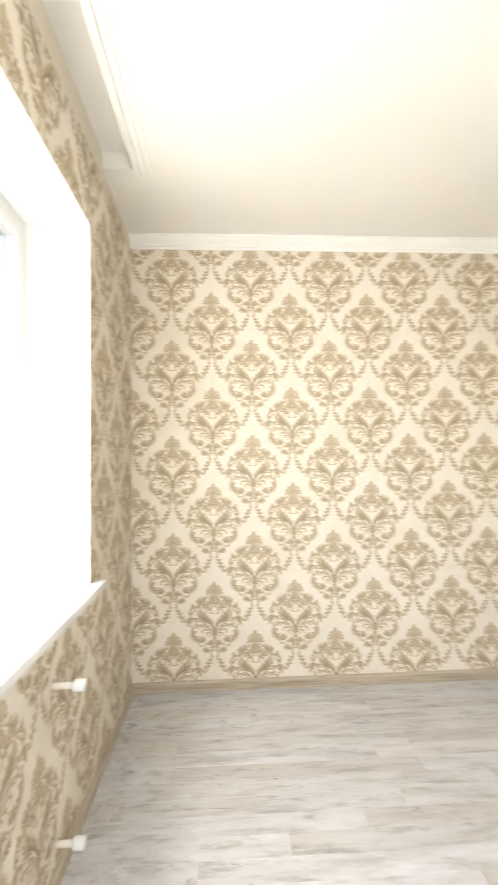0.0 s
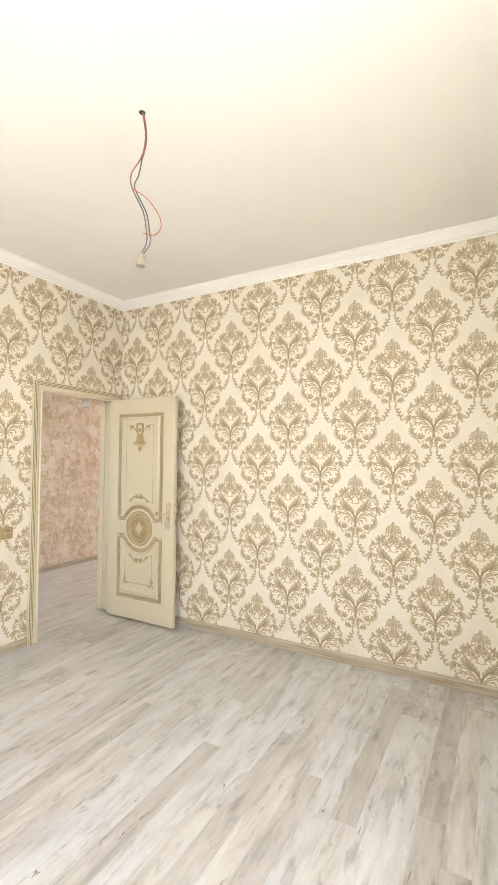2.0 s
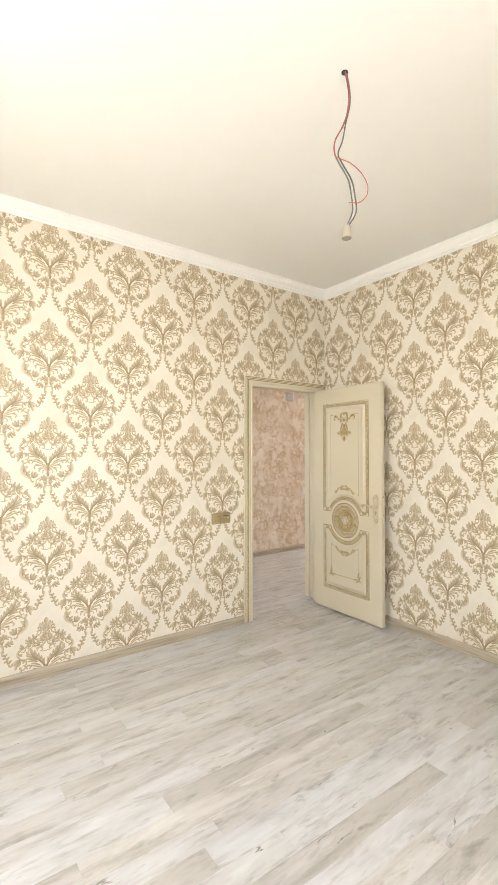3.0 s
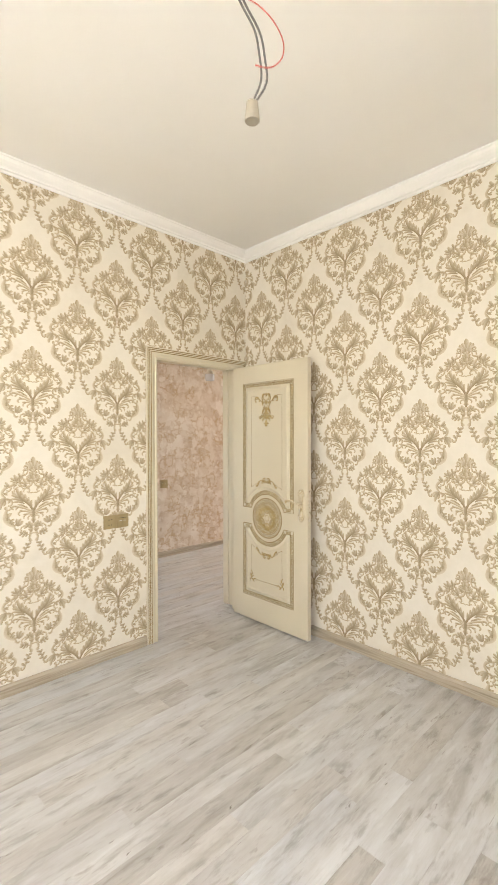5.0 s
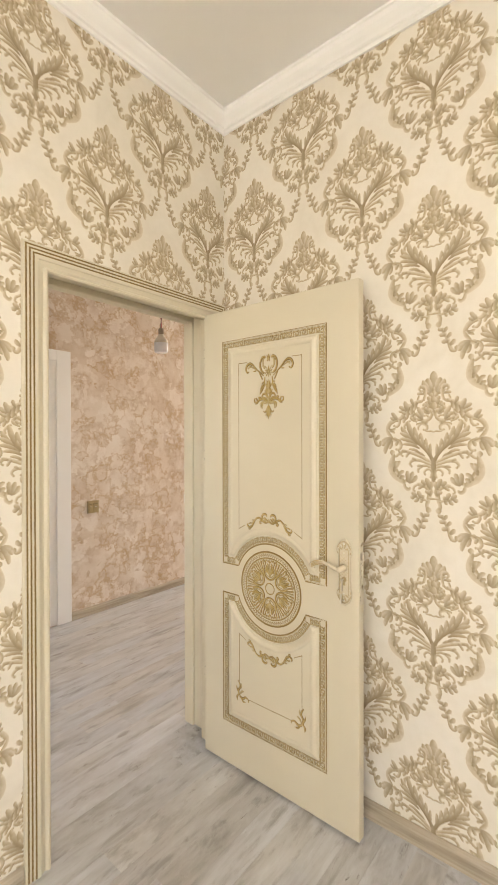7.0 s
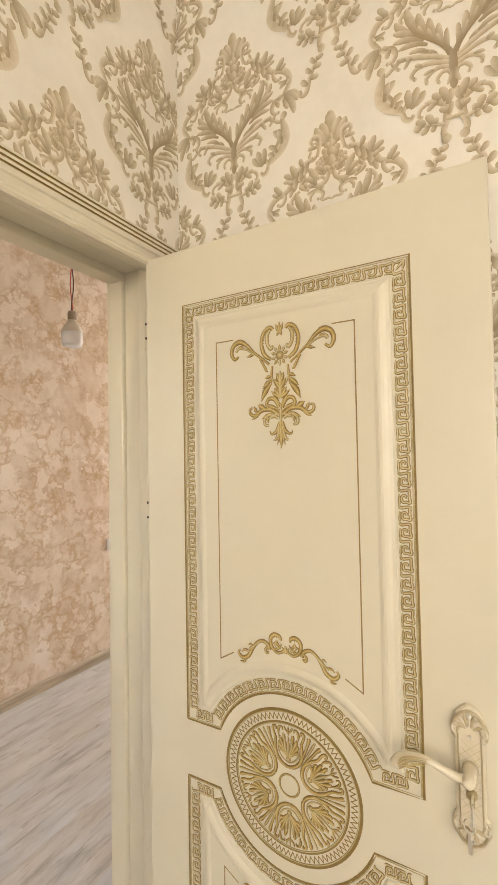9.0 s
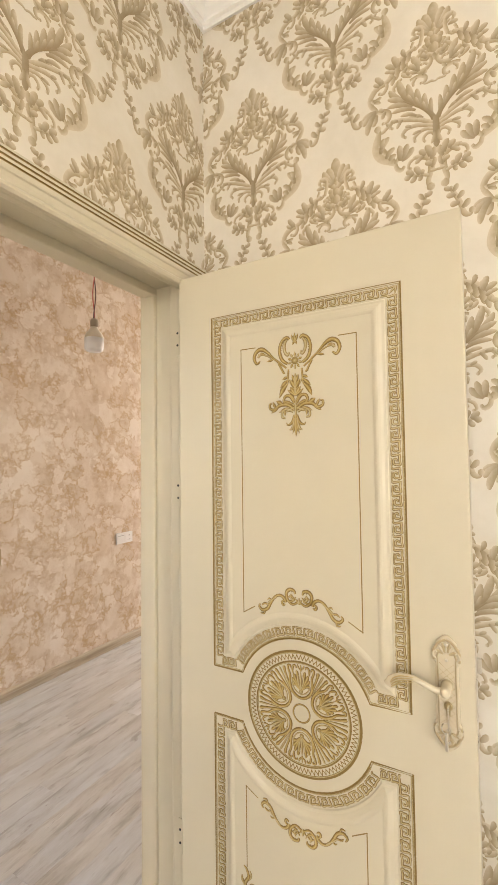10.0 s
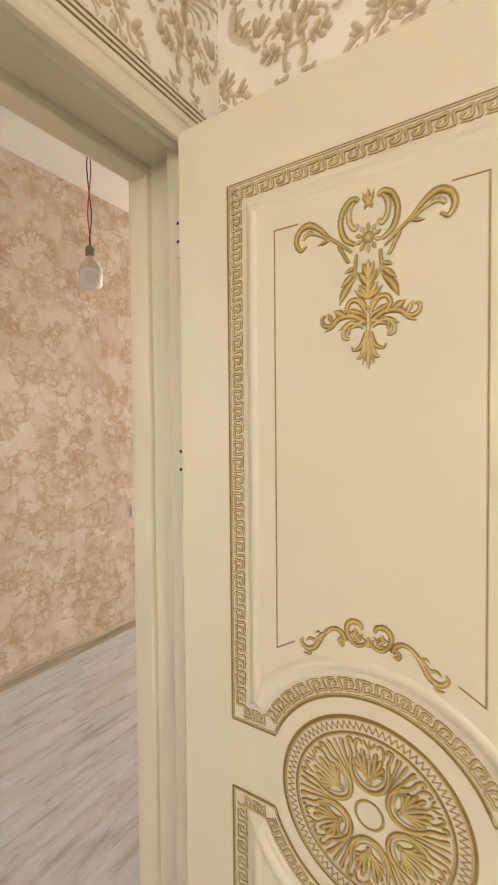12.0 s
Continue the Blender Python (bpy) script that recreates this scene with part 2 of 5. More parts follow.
M_PAPER = make_wallpaper()
M_PRINT = make_print()
M_PINK = make_pink()
M_FLOOR = make_laminate()
M_TRIM = make_wood_trim()
M_CEIL = plain("ceiling_paint", (0.845, 0.832, 0.80), 0.55, 0, 0.012, 2.0, 300, 0.04)
M_WHITE = plain("white_plaster_trim", (0.86, 0.85, 0.82), 0.5, 0, 0.015, 6, 200, 0.03)
M_PVC = plain("white_pvc", (0.84, 0.85, 0.86), 0.25, 0, 0.01, 6, 150, 0.0)
M_CREAM = plain("cream_door_enamel", (0.638, 0.579, 0.442), 0.36, 0, 0.02, 3, 160, 0.03)
M_GOLD = plain("antique_gold_patina", (0.25, 0.162, 0.043), 0.45, 0.10, 0.16, 60, 400, 0.1)
M_GOLD_L = plain("worn_gold_wash", (0.50, 0.38, 0.175), 0.42, 0.15, 0.14, 50, 400, 0.1)
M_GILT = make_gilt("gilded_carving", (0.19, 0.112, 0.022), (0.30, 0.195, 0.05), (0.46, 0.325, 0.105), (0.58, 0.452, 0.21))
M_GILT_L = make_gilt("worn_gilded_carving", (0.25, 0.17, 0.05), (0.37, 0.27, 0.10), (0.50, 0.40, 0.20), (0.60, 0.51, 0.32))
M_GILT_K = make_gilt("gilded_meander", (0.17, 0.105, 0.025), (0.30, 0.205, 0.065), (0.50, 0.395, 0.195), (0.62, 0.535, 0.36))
M_BRASS = plain("champagne_switch_plastic", (0.40, 0.315, 0.165), 0.35, 0.35, 0.04, 40, 300, 0.02)
M_DARK = plain("dark_slot", (0.03, 0.028, 0.025), 0.6, 0, 0.1, 40, 200, 0)
M_STEEL = plain("hinge_nickel", (0.66, 0.62, 0.54), 0.28, 0.9, 0.05, 40, 300, 0)
M_GREYWIRE = plain("grey_cable_sheath", (0.13, 0.125, 0.12), 0.45, 0, 0.05, 40, 300, 0)
M_REDWIRE = plain("red_wire", (0.50, 0.10, 0.08), 0.4, 0, 0.05, 40, 300, 0)
M_DKWIRE = plain("dark_brown_wire", (0.12, 0.06, 0.05), 0.4, 0, 0.05, 40, 300, 0)
M_HOLDER = plain("ivory_lampholder", (0.34, 0.305, 0.24), 0.4, 0, 0.04, 40, 300, 0)
M_BULB = plain("bulb_opal", (0.85, 0.85, 0.88), 0.22, 0, 0.01, 20, 200, 0)
M_BULBNECK = plain("bulb_body_cream", (0.72, 0.66, 0.56), 0.3, 0, 0.02, 20, 200, 0)
M_HANDLE = plain("ivory_gold_handle", (0.72, 0.64, 0.48), 0.22, 0.12, 0.05, 60, 300, 0.04)
M_HANDLE_D = plain("handle_gold_wash", (0.47, 0.385, 0.235), 0.3, 0.3, 0.12, 80, 300, 0.05)
M_PIPE = plain("white_pipe_cap", (0.82, 0.79, 0.70), 0.4, 0, 0.03, 30, 200, 0)
M_GLASS, _nt, _b = mat("window_glass", 0.0)
_b.inputs["Transmission Weight"].default_value = 1.0
_b.inputs["IOR"].default_value = 1.45


# ---- mesh helpers ----
def mesh_ob(name, bm, material, parent=None, label="", smooth=False):
    bmesh.ops.recalc_face_normals(bm, faces=bm.faces)
    me = bpy.data.meshes.new(name)
    bm.to_mesh(me)
    bm.free()
    for m in (material if isinstance(material, (list, tuple)) else [material]):
        me.materials.append(m)
    if smooth:
        for p in me.polygons:
            p.use_smooth = True
    ob = new(name, me)
    if parent:
        ob.parent = parent
    if label:
        tagged(ob, label)
    return ob


def part(name, bm, material, parent, label="", smooth=False):
    return mesh_ob(name, bm, material, parent, label, smooth)


def box(bm, lo, hi, bevel=0.0, mi=0):
    c = [(a + b) / 2 for a, b in zip(lo, hi)]
    s = [abs(b - a) for a, b in zip(lo, hi)]
    r = bmesh.ops.create_cube(bm, size=1.0, matrix=Matrix.Translation(c) @ Matrix.Diagonal((*s, 1)))
    if bevel:
        es = list({e for v in r["verts"] for e in v.link_edges})
        bmesh.ops.bevel(bm, geom=es, offset=bevel, segments=2, affect='EDGES', profile=0.5)
    return bm


def boxes(*items, bevel=0.0):
    bm = bmesh.new()
    for lo, hi in items:
        box(bm, lo, hi, bevel)
    return bm


def sweep(bm, path, profile, closed=False):
    """Sweeps a profile of (side, up) pairs along a path of points with (side, up) axes given per point."""
    rings = []
    for p, side, up in path:
        rings.append([bm.verts.new(Vector(p) + Vector(side) * a + Vector(up) * b) for a, b in profile])
    n = len(profile)
    for r0, r1 in zip(rings, rings[1:]):
        for i in range(n):
            bm.faces.new((r0[i], r0[(i + 1) % n], r1[(i + 1) % n], r1[i]))
    bm.faces.new(rings[0])
    bm.faces.new(rings[-1][::-1])
    return bm


def tube(bm, pts, radius, sides=8, steps=6):
    pts = spline([Vector(p) for p in pts], steps)
    rings = []
    ref = Vector((0.31, 0.77, 0.55)).normalized()
    for i, p in enumerate(pts):
        d = (pts[min(i + 1, len(pts) - 1)] - pts[max(i - 1, 0)]).normalized()
        u = d.cross(ref).normalized()
        w = d.cross(u)
        rr = radius(i / (len(pts) - 1)) if callable(radius) else radius
        rings.append([bm.verts.new(p + (u * math.cos(a) + w * math.sin(a)) * rr) for a in (2 * math.pi * k / sides for k in range(sides))])
    for r0, r1 in zip(rings, rings[1:]):
        for i in range(sides):
            bm.faces.new((r0[i], r0[(i + 1) % sides], r1[(i + 1) % sides], r1[i]))
    bm.faces.new(rings[0])
    bm.faces.new(rings[-1][::-1])
    return bm


def spline(pts, steps):
    """Catmull-Rom through the points."""
    out = []
    n = len(pts)
    for i in range(n - 1):
        p0, p1, p2, p3 = pts[max(i - 1, 0)], pts[i], pts[i + 1], pts[min(i + 2, n - 1)]
        for k in range(steps):
            t = k / steps
            out.append(0.5 * ((2 * p1) + (p2 - p0) * t + (2 * p0 - 5 * p1 + 4 * p2 - p3) * t * t + (3 * p1 - p0 - 3 * p2 + p3) * t ** 3))
    out.append(pts[-1])
    return out


def lathe(bm, profile, centre, axis='Z', sides=24):
    rings = []
    for r, h in profile:
        ring = []
        for k in range(sides):
            a = 2 * math.pi * k / sides
            x, y = r * math.cos(a), r * math.sin(a)
            v = {'Z': (x, y, h), 'X': (h, x, y), 'Y': (x, h, y)}[axis]
            ring.append(bm.verts.new(Vector(centre) + Vector(v)))
        rings.append(ring)
    for r0, r1 in zip(rings, rings[1:]):
        for i in range(sides):
            bm.faces.new((r0[i], r0[(i + 1) % sides], r1[(i + 1) % sides], r1[i]))
    bm.faces.new(rings[0])
    bm.faces.new(rings[-1][::-1])
    return bm


# ---- plan ----
XL, XR, YD, YB, H = 0.175, 4.0, 4.0, 0.30, 2.985      # room: window wall, side wall, door wall, rear wall, height
YH, YP, XW, XE = 4.22, 5.88, 2.3, 10.5              # hall: near face, pink wall, its ends
DX0, DX1, DZ = 3.085, 3.982, 2.050                  # rough opening of the door
WY0, WY1, WZ0, WZ1 = 1.29, 3.09, 0.93, 2.58         # window opening


def structure(name, bm, material, label, category="wall"):
    return tagged(mesh_ob(name, bm, material), label, category, "", "structure")


wall_door = structure("wall_north", boxes(
    ((XL - 0.4, YD, 0), (DX0, YH - 0.06, H + 0.15)), ((DX1, YD, 0), (XE, YH - 0.06, H + 0.15)), ((DX0, YD, DZ), (DX1, YH - 0.06, H + 0.15))),
    M_PAPER, "cream wall papered with a taupe damask pattern")
wall_side = structure("wall_east", boxes(((XR, YB - 0.25, 0), (XR + 0.15, YD, H + 0.15))), M_PAPER, "cream wall papered with a taupe damask pattern")
wall_window = structure("wall_west", boxes(
    ((XL - 0.4, YB - 0.25, 0), (XL, WY0, H + 0.15)), ((XL - 0.4, WY1, 0), (XL, YD, H + 0.15)),
    ((XL - 0.4, WY0, 0), (XL, WY1, WZ0)), ((XL - 0.4, WY0, WZ1), (XL, WY1, H + 0.15))),
    M_PAPER, "cream papered outer wall with a deep window opening")
RX0, RX1, RZ1 = 0.95, 1.75, 2.45                    # rear window opening
wall_rear = structure("wall_south", boxes(((XL, YB - 0.25, 0), (RX0, YB, H + 0.15)), ((RX1, YB - 0.25, 0), (XR, YB, H + 0.15)), ((RX0, YB - 0.25, 0), (RX1, YB, WZ0)), ((RX0, YB - 0.25, RZ1), (RX1, YB, H + 0.15))), M_PAPER, "cream papered wall behind the viewer")
wall_hall = structure("wall_hall_near", boxes(
    ((XW, YH - 0.06, 0), (DX0, YH, H + 0.15)), ((DX1, YH - 0.06, 0), (XE, YH, H + 0.15)), ((DX0, YH - 0.06, DZ), (DX1, YH, H + 0.15))),
    M_PINK, "hall side of the door wall in mottled pink paper")
wall_pink = structure("wall_hall_far", boxes(((XW, YP, 0), (XE, YP + 0.15, H + 0.15))), M_PINK, "pink and ochre mottled wallpaper on the hall wall")
# opening added for the side fill lamp; no window is known here
structure("wall_hall_west", boxes(((XW - 0.15, YH - 0.06, 0), (XW, YP + 0.15, 1.20)), ((XW - 0.15, YH - 0.06, 2.20), (XW, YP + 0.15, H + 0.15)),
                                  ((XW - 0.15, YH - 0.06, 1.20), (XW, 4.55, 2.20)), ((XW - 0.15, 5.20, 1.20), (XW, YP + 0.15, 2.20))),
          M_PINK, "mottled pink hall end wall with an added opening for fill light")
structure("wall_hall_east", boxes(((XE, YH - 0.06, 0), (XE + 0.15, YP + 0.15, 0.55)), ((XE, YH - 0.06, 2.65), (XE + 0.15, YP + 0.15, H + 0.15)),
                                  ((XE, YH - 0.06, 0.55), (XE + 0.15, 4.4, 2.65)), ((XE, 5.7, 0.55), (XE + 0.15, YP + 0.15, 2.65))),
          M_PINK, "hall end wall with a window opening")

# ceiling with the curtain niche along the window wall
NX, NY = 0.335, 3.30
structure("ceiling", boxes(
    ((NX, YB - 0.25, H), (XR, YD, H + 0.14)), ((XL, NY, H), (NX, YD, H + 0.14)), ((XL, YB - 0.25, H + 0.09), (NX, NY, H + 0.14))),
    M_CEIL, "smooth cream-white ceiling with a curtain niche", "ceiling")
structure("ceiling_hall", boxes(((XW, YH, H - 0.005), (XE, YP, H + 0.14))), M_CEIL, "smooth white hall ceiling", "ceiling")
bm = bmesh.new()
for k, (dx, dz) in enumerate(((0.0, 0.022), (0.034, 0.016), (0.066, 0.009))):
    box(bm, (NX + dx, YB, H - dz), (NX + dx + 0.031, NY + 0.012 * (3 - k), H), 0.004)
structure("trim_niche", bm, M_WHITE, "stepped white plaster trim along the curtain niche", "moulding")

# subfloor, below the boards
structure("floor", boxes(((XL - 0.4, YB - 0.25, -0.12), (XR + 0.15, YH - 0.06, -0.010)), ((XW - 0.15, YH - 0.06, -0.12), (XE + 0.15, YP + 0.15, -0.010))), M_TRIM, "grey whitewashed oak laminate floor", "floor")

# cornice: stepped profile, side is away from the wall, up is down from the ceiling
CORN = [(0, 0), (0.054, 0), (0.054, -0.009), (0.048, -0.013), (0.044, -0.030), (0.034, -0.044), (0.023, -0.054), (0.019, -0.060), (0.019, -0.068), (0.011, -0.072), (0.009, -0.085), (0, -0.085)]


def cornice(name, p0, p1, side):
    bm = bmesh.new()
    d = (Vector(p1) - Vector(p0)).normalized()
    # mitred ends
    rings = []
    for p, s in ((p0, 1), (p1, -1)):
        rings.append([bm.verts.new(Vector(p) + Vector(side) * a + d * (s * a) + Vector((0, 0, b))) for a, b in CORN])
    n = len(CORN)
    for i in range(n):
        bm.faces.new((rings[0][i], rings[0][(i + 1) % n], rings[1][(i + 1) % n], rings[1][i]))
    bm.faces.new(rings[0])
    bm.faces.new(rings[1][::-1])
    return structure(name, bm, M_WHITE, "white stepped plaster cornice under the ceiling", "cornice")


cornice("trim_cornice_north", (XL - 0.08, YD, H), (XR, YD, H), (0, -1, 0))
cornice("trim_cornice_east", (XR, YD, H), (XR, YB - 0.0, H), (-1, 0, 0))

BASE = [(0, 0.001), (0.017, 0.001), (0.017, 0.050), (0.013, 0.060), (0.007, 0.066), (0, 0.067)]


def baseboard(name, p0, p1, side):
    bm = bmesh.new()
    d = Vector(p1) - Vector(p0)
    L = d.length
    ang = math.atan2(d.y, d.x)
    sl = Matrix.Rotation(-ang, 3, 'Z') @ Vector(side)
    sweep(bm, [((0, 0, 0), sl, (0, 0, 1)), ((L, 0, 0), sl, (0, 0, 1))], BASE)
    ob = structure(name, bm, M_TRIM, "pale oak skirting board along the wall", "baseboard")
    ob.matrix_world = pose(p0[0], p0[1], 0, 0, 0, math.degrees(ang))
    return ob


baseboard("baseboard_north", (XL, YD, 0), (3.037, YD, 0), (0, -1, 0))
baseboard("baseboard_east", (XR, YD, 0), (XR, YB, 0), (-1, 0, 0))
baseboard("baseboard_west", (XL, YD, 0), (XL, YB, 0), (1, 0, 0))
baseboard("baseboard_hall", (4.20, YP, 0), (XE, YP, 0), (0, -1, 0))


# ---- window ----
def window_unit():
    w = tagged(new("window_1"), "white plastic window with two sashes, bright daylight behind", "window", "", "structure")
    x0, x1 = -0.185, -0.115
    f = 0.065
    part("window_frame", boxes(((x0, WY0, WZ0), (x1, WY0 + f, WZ1)), ((x0, WY1 - f, WZ0), (x1, WY1, WZ1)),
                               ((x0, WY0 + f, WZ0), (x1, WY1 - f, WZ0 + f)), ((x0, WY0 + f, WZ1 - f), (x1, WY1 - f, WZ1)),
                               ((x0, 2.16, WZ0 + f), (x1, 2.22, WZ1 - f)), bevel=0.004), M_PVC, w)
    for y0, y1, hy in ((WY0 + f, 2.16, None), (2.22, WY1 - f, 2.27)):
        g = 0.055
        z0, z1 = WZ0 + f, WZ1 - f
        s = part("sash", boxes(((x0 + 0.01, y0, z0), (x1 + 0.015, y0 + g, z1)), ((x0 + 0.01, y1 - g, z0), (x1 + 0.015, y1, z1)),
                               ((x0 + 0.01, y0 + g, z0), (x1 + 0.015, y1 - g, z0 + g)), ((x0 + 0.01, y0 + g, z1 - g), (x1 + 0.015, y1 - g, z1)), bevel=0.005), M_PVC, w)
        p = part("pane", boxes(((-0.152, y0 + g, z0 + g), (-0.146, y1 - g, z1 - g))), M_GLASS, s)
        p.visible_shadow = False
        if hy:
            bm = boxes(((x1 + 0.015, hy - 0.014, 1.62), (x1 + 0.027, hy + 0.014, 1.70)), ((x1 + 0.027, hy - 0.009, 1.50), (x1 + 0.05, hy + 0.009, 1.68)), bevel=0.004)
            part("handle", bm, M_PVC, s)
    return w


window_unit()
rear = tagged(new("window_2"), "narrow white plastic window in the rear wall", "window", "", "structure")
part("window_frame", boxes(((RX0, YB - 0.22, WZ0), (RX0 + 0.07, YB - 0.15, RZ1)), ((RX1 - 0.07, YB - 0.22, WZ0), (RX1, YB - 0.15, RZ1)),
                           ((RX0 + 0.07, YB - 0.22, WZ0), (RX1 - 0.07, YB - 0.15, WZ0 + 0.07)), ((RX0 + 0.07, YB - 0.22, RZ1 - 0.07), (RX1 - 0.07, YB - 0.15, RZ1)), bevel=0.004), M_PVC, rear)
structure("window_sill", boxes(((-0.115, WY0 - 0.05, WZ0 - 0.035), (XL + 0.05, WY1 + 0.09, WZ0 + 0.004)), bevel=0.006), M_PVC, "white plastic window sill board", "sill")
structure("window_reveal", boxes(((-0.114, WY1 - 0.004, WZ0 + 0.005), (XL - 0.001, WY1 + 0.003, WZ1)), ((-0.114, WY0 - 0.003, WZ0 + 0.005), (XL - 0.001, WY0 + 0.004, WZ1)),
                                 ((-0.114, WY0, WZ1 - 0.004), (XL - 0.001, WY1, WZ1 + 0.003))), M_WHITE, "white plastered window reveal", "reveal")


# ---- door casing ----
frame_thing = tagged(new("door_frame"), "cream enamelled door frame with gold-lined grooves", "door frame", "", "structure")
# casing profile: a across the face from the outer edge inwards, b out from the wall
CAS = [(0, -0.002), (0, 0.012), (0.002, 0.015), (0.0078, 0.0155), (0.0086, 0.0132), (0.0124, 0.0132), (0.0132, 0.016), (0.0198, 0.0165), (0.0206, 0.0142), (0.0244, 0.0142), (0.0252, 0.017), (0.0318, 0.0175),
       (0.0326, 0.0152), (0.0364, 0.0152), (0.0372, 0.018), (0.047, 0.019), (0.050, 0.018), (0.052, 0.014), (0.060, 0.010), (0.068, 0.008), (0.071, 0.011), (0.075, 0.015), (0.081, 0.015), (0.086, 0.010), (0.086, -0.002)]
GROOVES = {3, 4, 5, 7, 8, 9, 11, 12, 13}


def casing(name, p0, p1, inward, out, mitre0, mitre1):
    """A length of casing from p0 to p1 along its outer edge."""
    bm = bmesh.new()
    d = (Vector(p1) - Vector(p0)).normalized()
    r0 = [bm.verts.new(Vector(p0) + Vector(inward) * a + Vector(out) * b + d * (a * mitre0)) for a, b in CAS]
    r1 = [bm.verts.new(Vector(p1) + Vector(inward) * a + Vector(out) * b - d * (a * mitre1)) for a, b in CAS]
    n = len(CAS)
    for i in range(n):
        f = bm.faces.new((r0[i], r0[(i + 1) % n], r1[(i + 1) % n], r1[i]))
        f.material_index = 1 if i in GROOVES else 0
    bm.faces.new(r0)
    bm.faces.new(r1[::-1])
    return part(name, bm, [M_CREAM, M_GOLD], frame_thing)


CX0, CX1, CZ = 3.041, 3.994, 2.078
casing("casing_side", (CX0, YD, 0.001), (CX0, YD, CZ), (1, 0, 0), (0, -1, 0), 0, 1)
casing("casing_side", (CX1, YD, 0.001), (CX1, YD, CZ), (-1, 0, 0), (0, -1, 0), 0, 1)
casing("casing_head", (CX0, YD, CZ), (CX1, YD, CZ), (0, 0, -1), (0, -1, 0), 1, 1)
# lining, stop and rebate
part("lining", boxes(((DX0, YD + 0.002, 0.001), (3.108, 4.170, 2.046)), bevel=0.003), M_CREAM, frame_thing)
part("lining", boxes(((3.957, YD + 0.002, 0.001), (DX1, 4.170, 2.046)), bevel=0.003), M_CREAM, frame_thing)
part("lining", boxes(((DX0, YD + 0.002, 2.044), (DX1, 4.170, DZ)), bevel=0.003), M_CREAM, frame_thing)
part("stop", boxes(((DX0, 4.170, 0.001), (3.128, YH + 0.004, 2.022)), bevel=0.004), M_CREAM, frame_thing)
part("stop", boxes(((3.945, 4.170, 0.001), (DX1, YH + 0.004, 2.022)), bevel=0.004), M_CREAM, frame_thing)
part("stop", boxes(((DX0, 4.170, 2.020), (DX1, YH + 0.004, DZ)), bevel=0.004), M_CREAM, frame_thing)
part("bead", boxes(((3.905, 4.030, 0.001), (3.958, 4.072, 2.030)), bevel=0.008), M_CREAM, frame_thing)
part("bead", boxes(((3.107, 4.004, 0.001), (3.122, 4.030, 1.997)), bevel=0.005), M_CREAM, frame_thing)
part("bead", boxes(((3.122, 4.004, 1.996), (3.930, 4.036, 2.045)), bevel=0.010), M_CREAM, frame_thing)
part("strike_plate", boxes(((3.1075, 4.06, 0.90), (3.1105, 4.085, 1.04)), bevel=0.0005), M_STEEL, frame_thing)
# casing on the hall side
part("casing_hall", boxes(((3.04, YH + 0.005, 0.001), (3.120, YH + 0.016, 2.075)), ((3.950, YH + 0.005, 0.001), (4.035, YH + 0.016, 2.075)), ((3.120, YH + 0.005, 2.026), (3.950, YH + 0.016, 2.075)), bevel=0.003), M_CREAM, frame_thing)


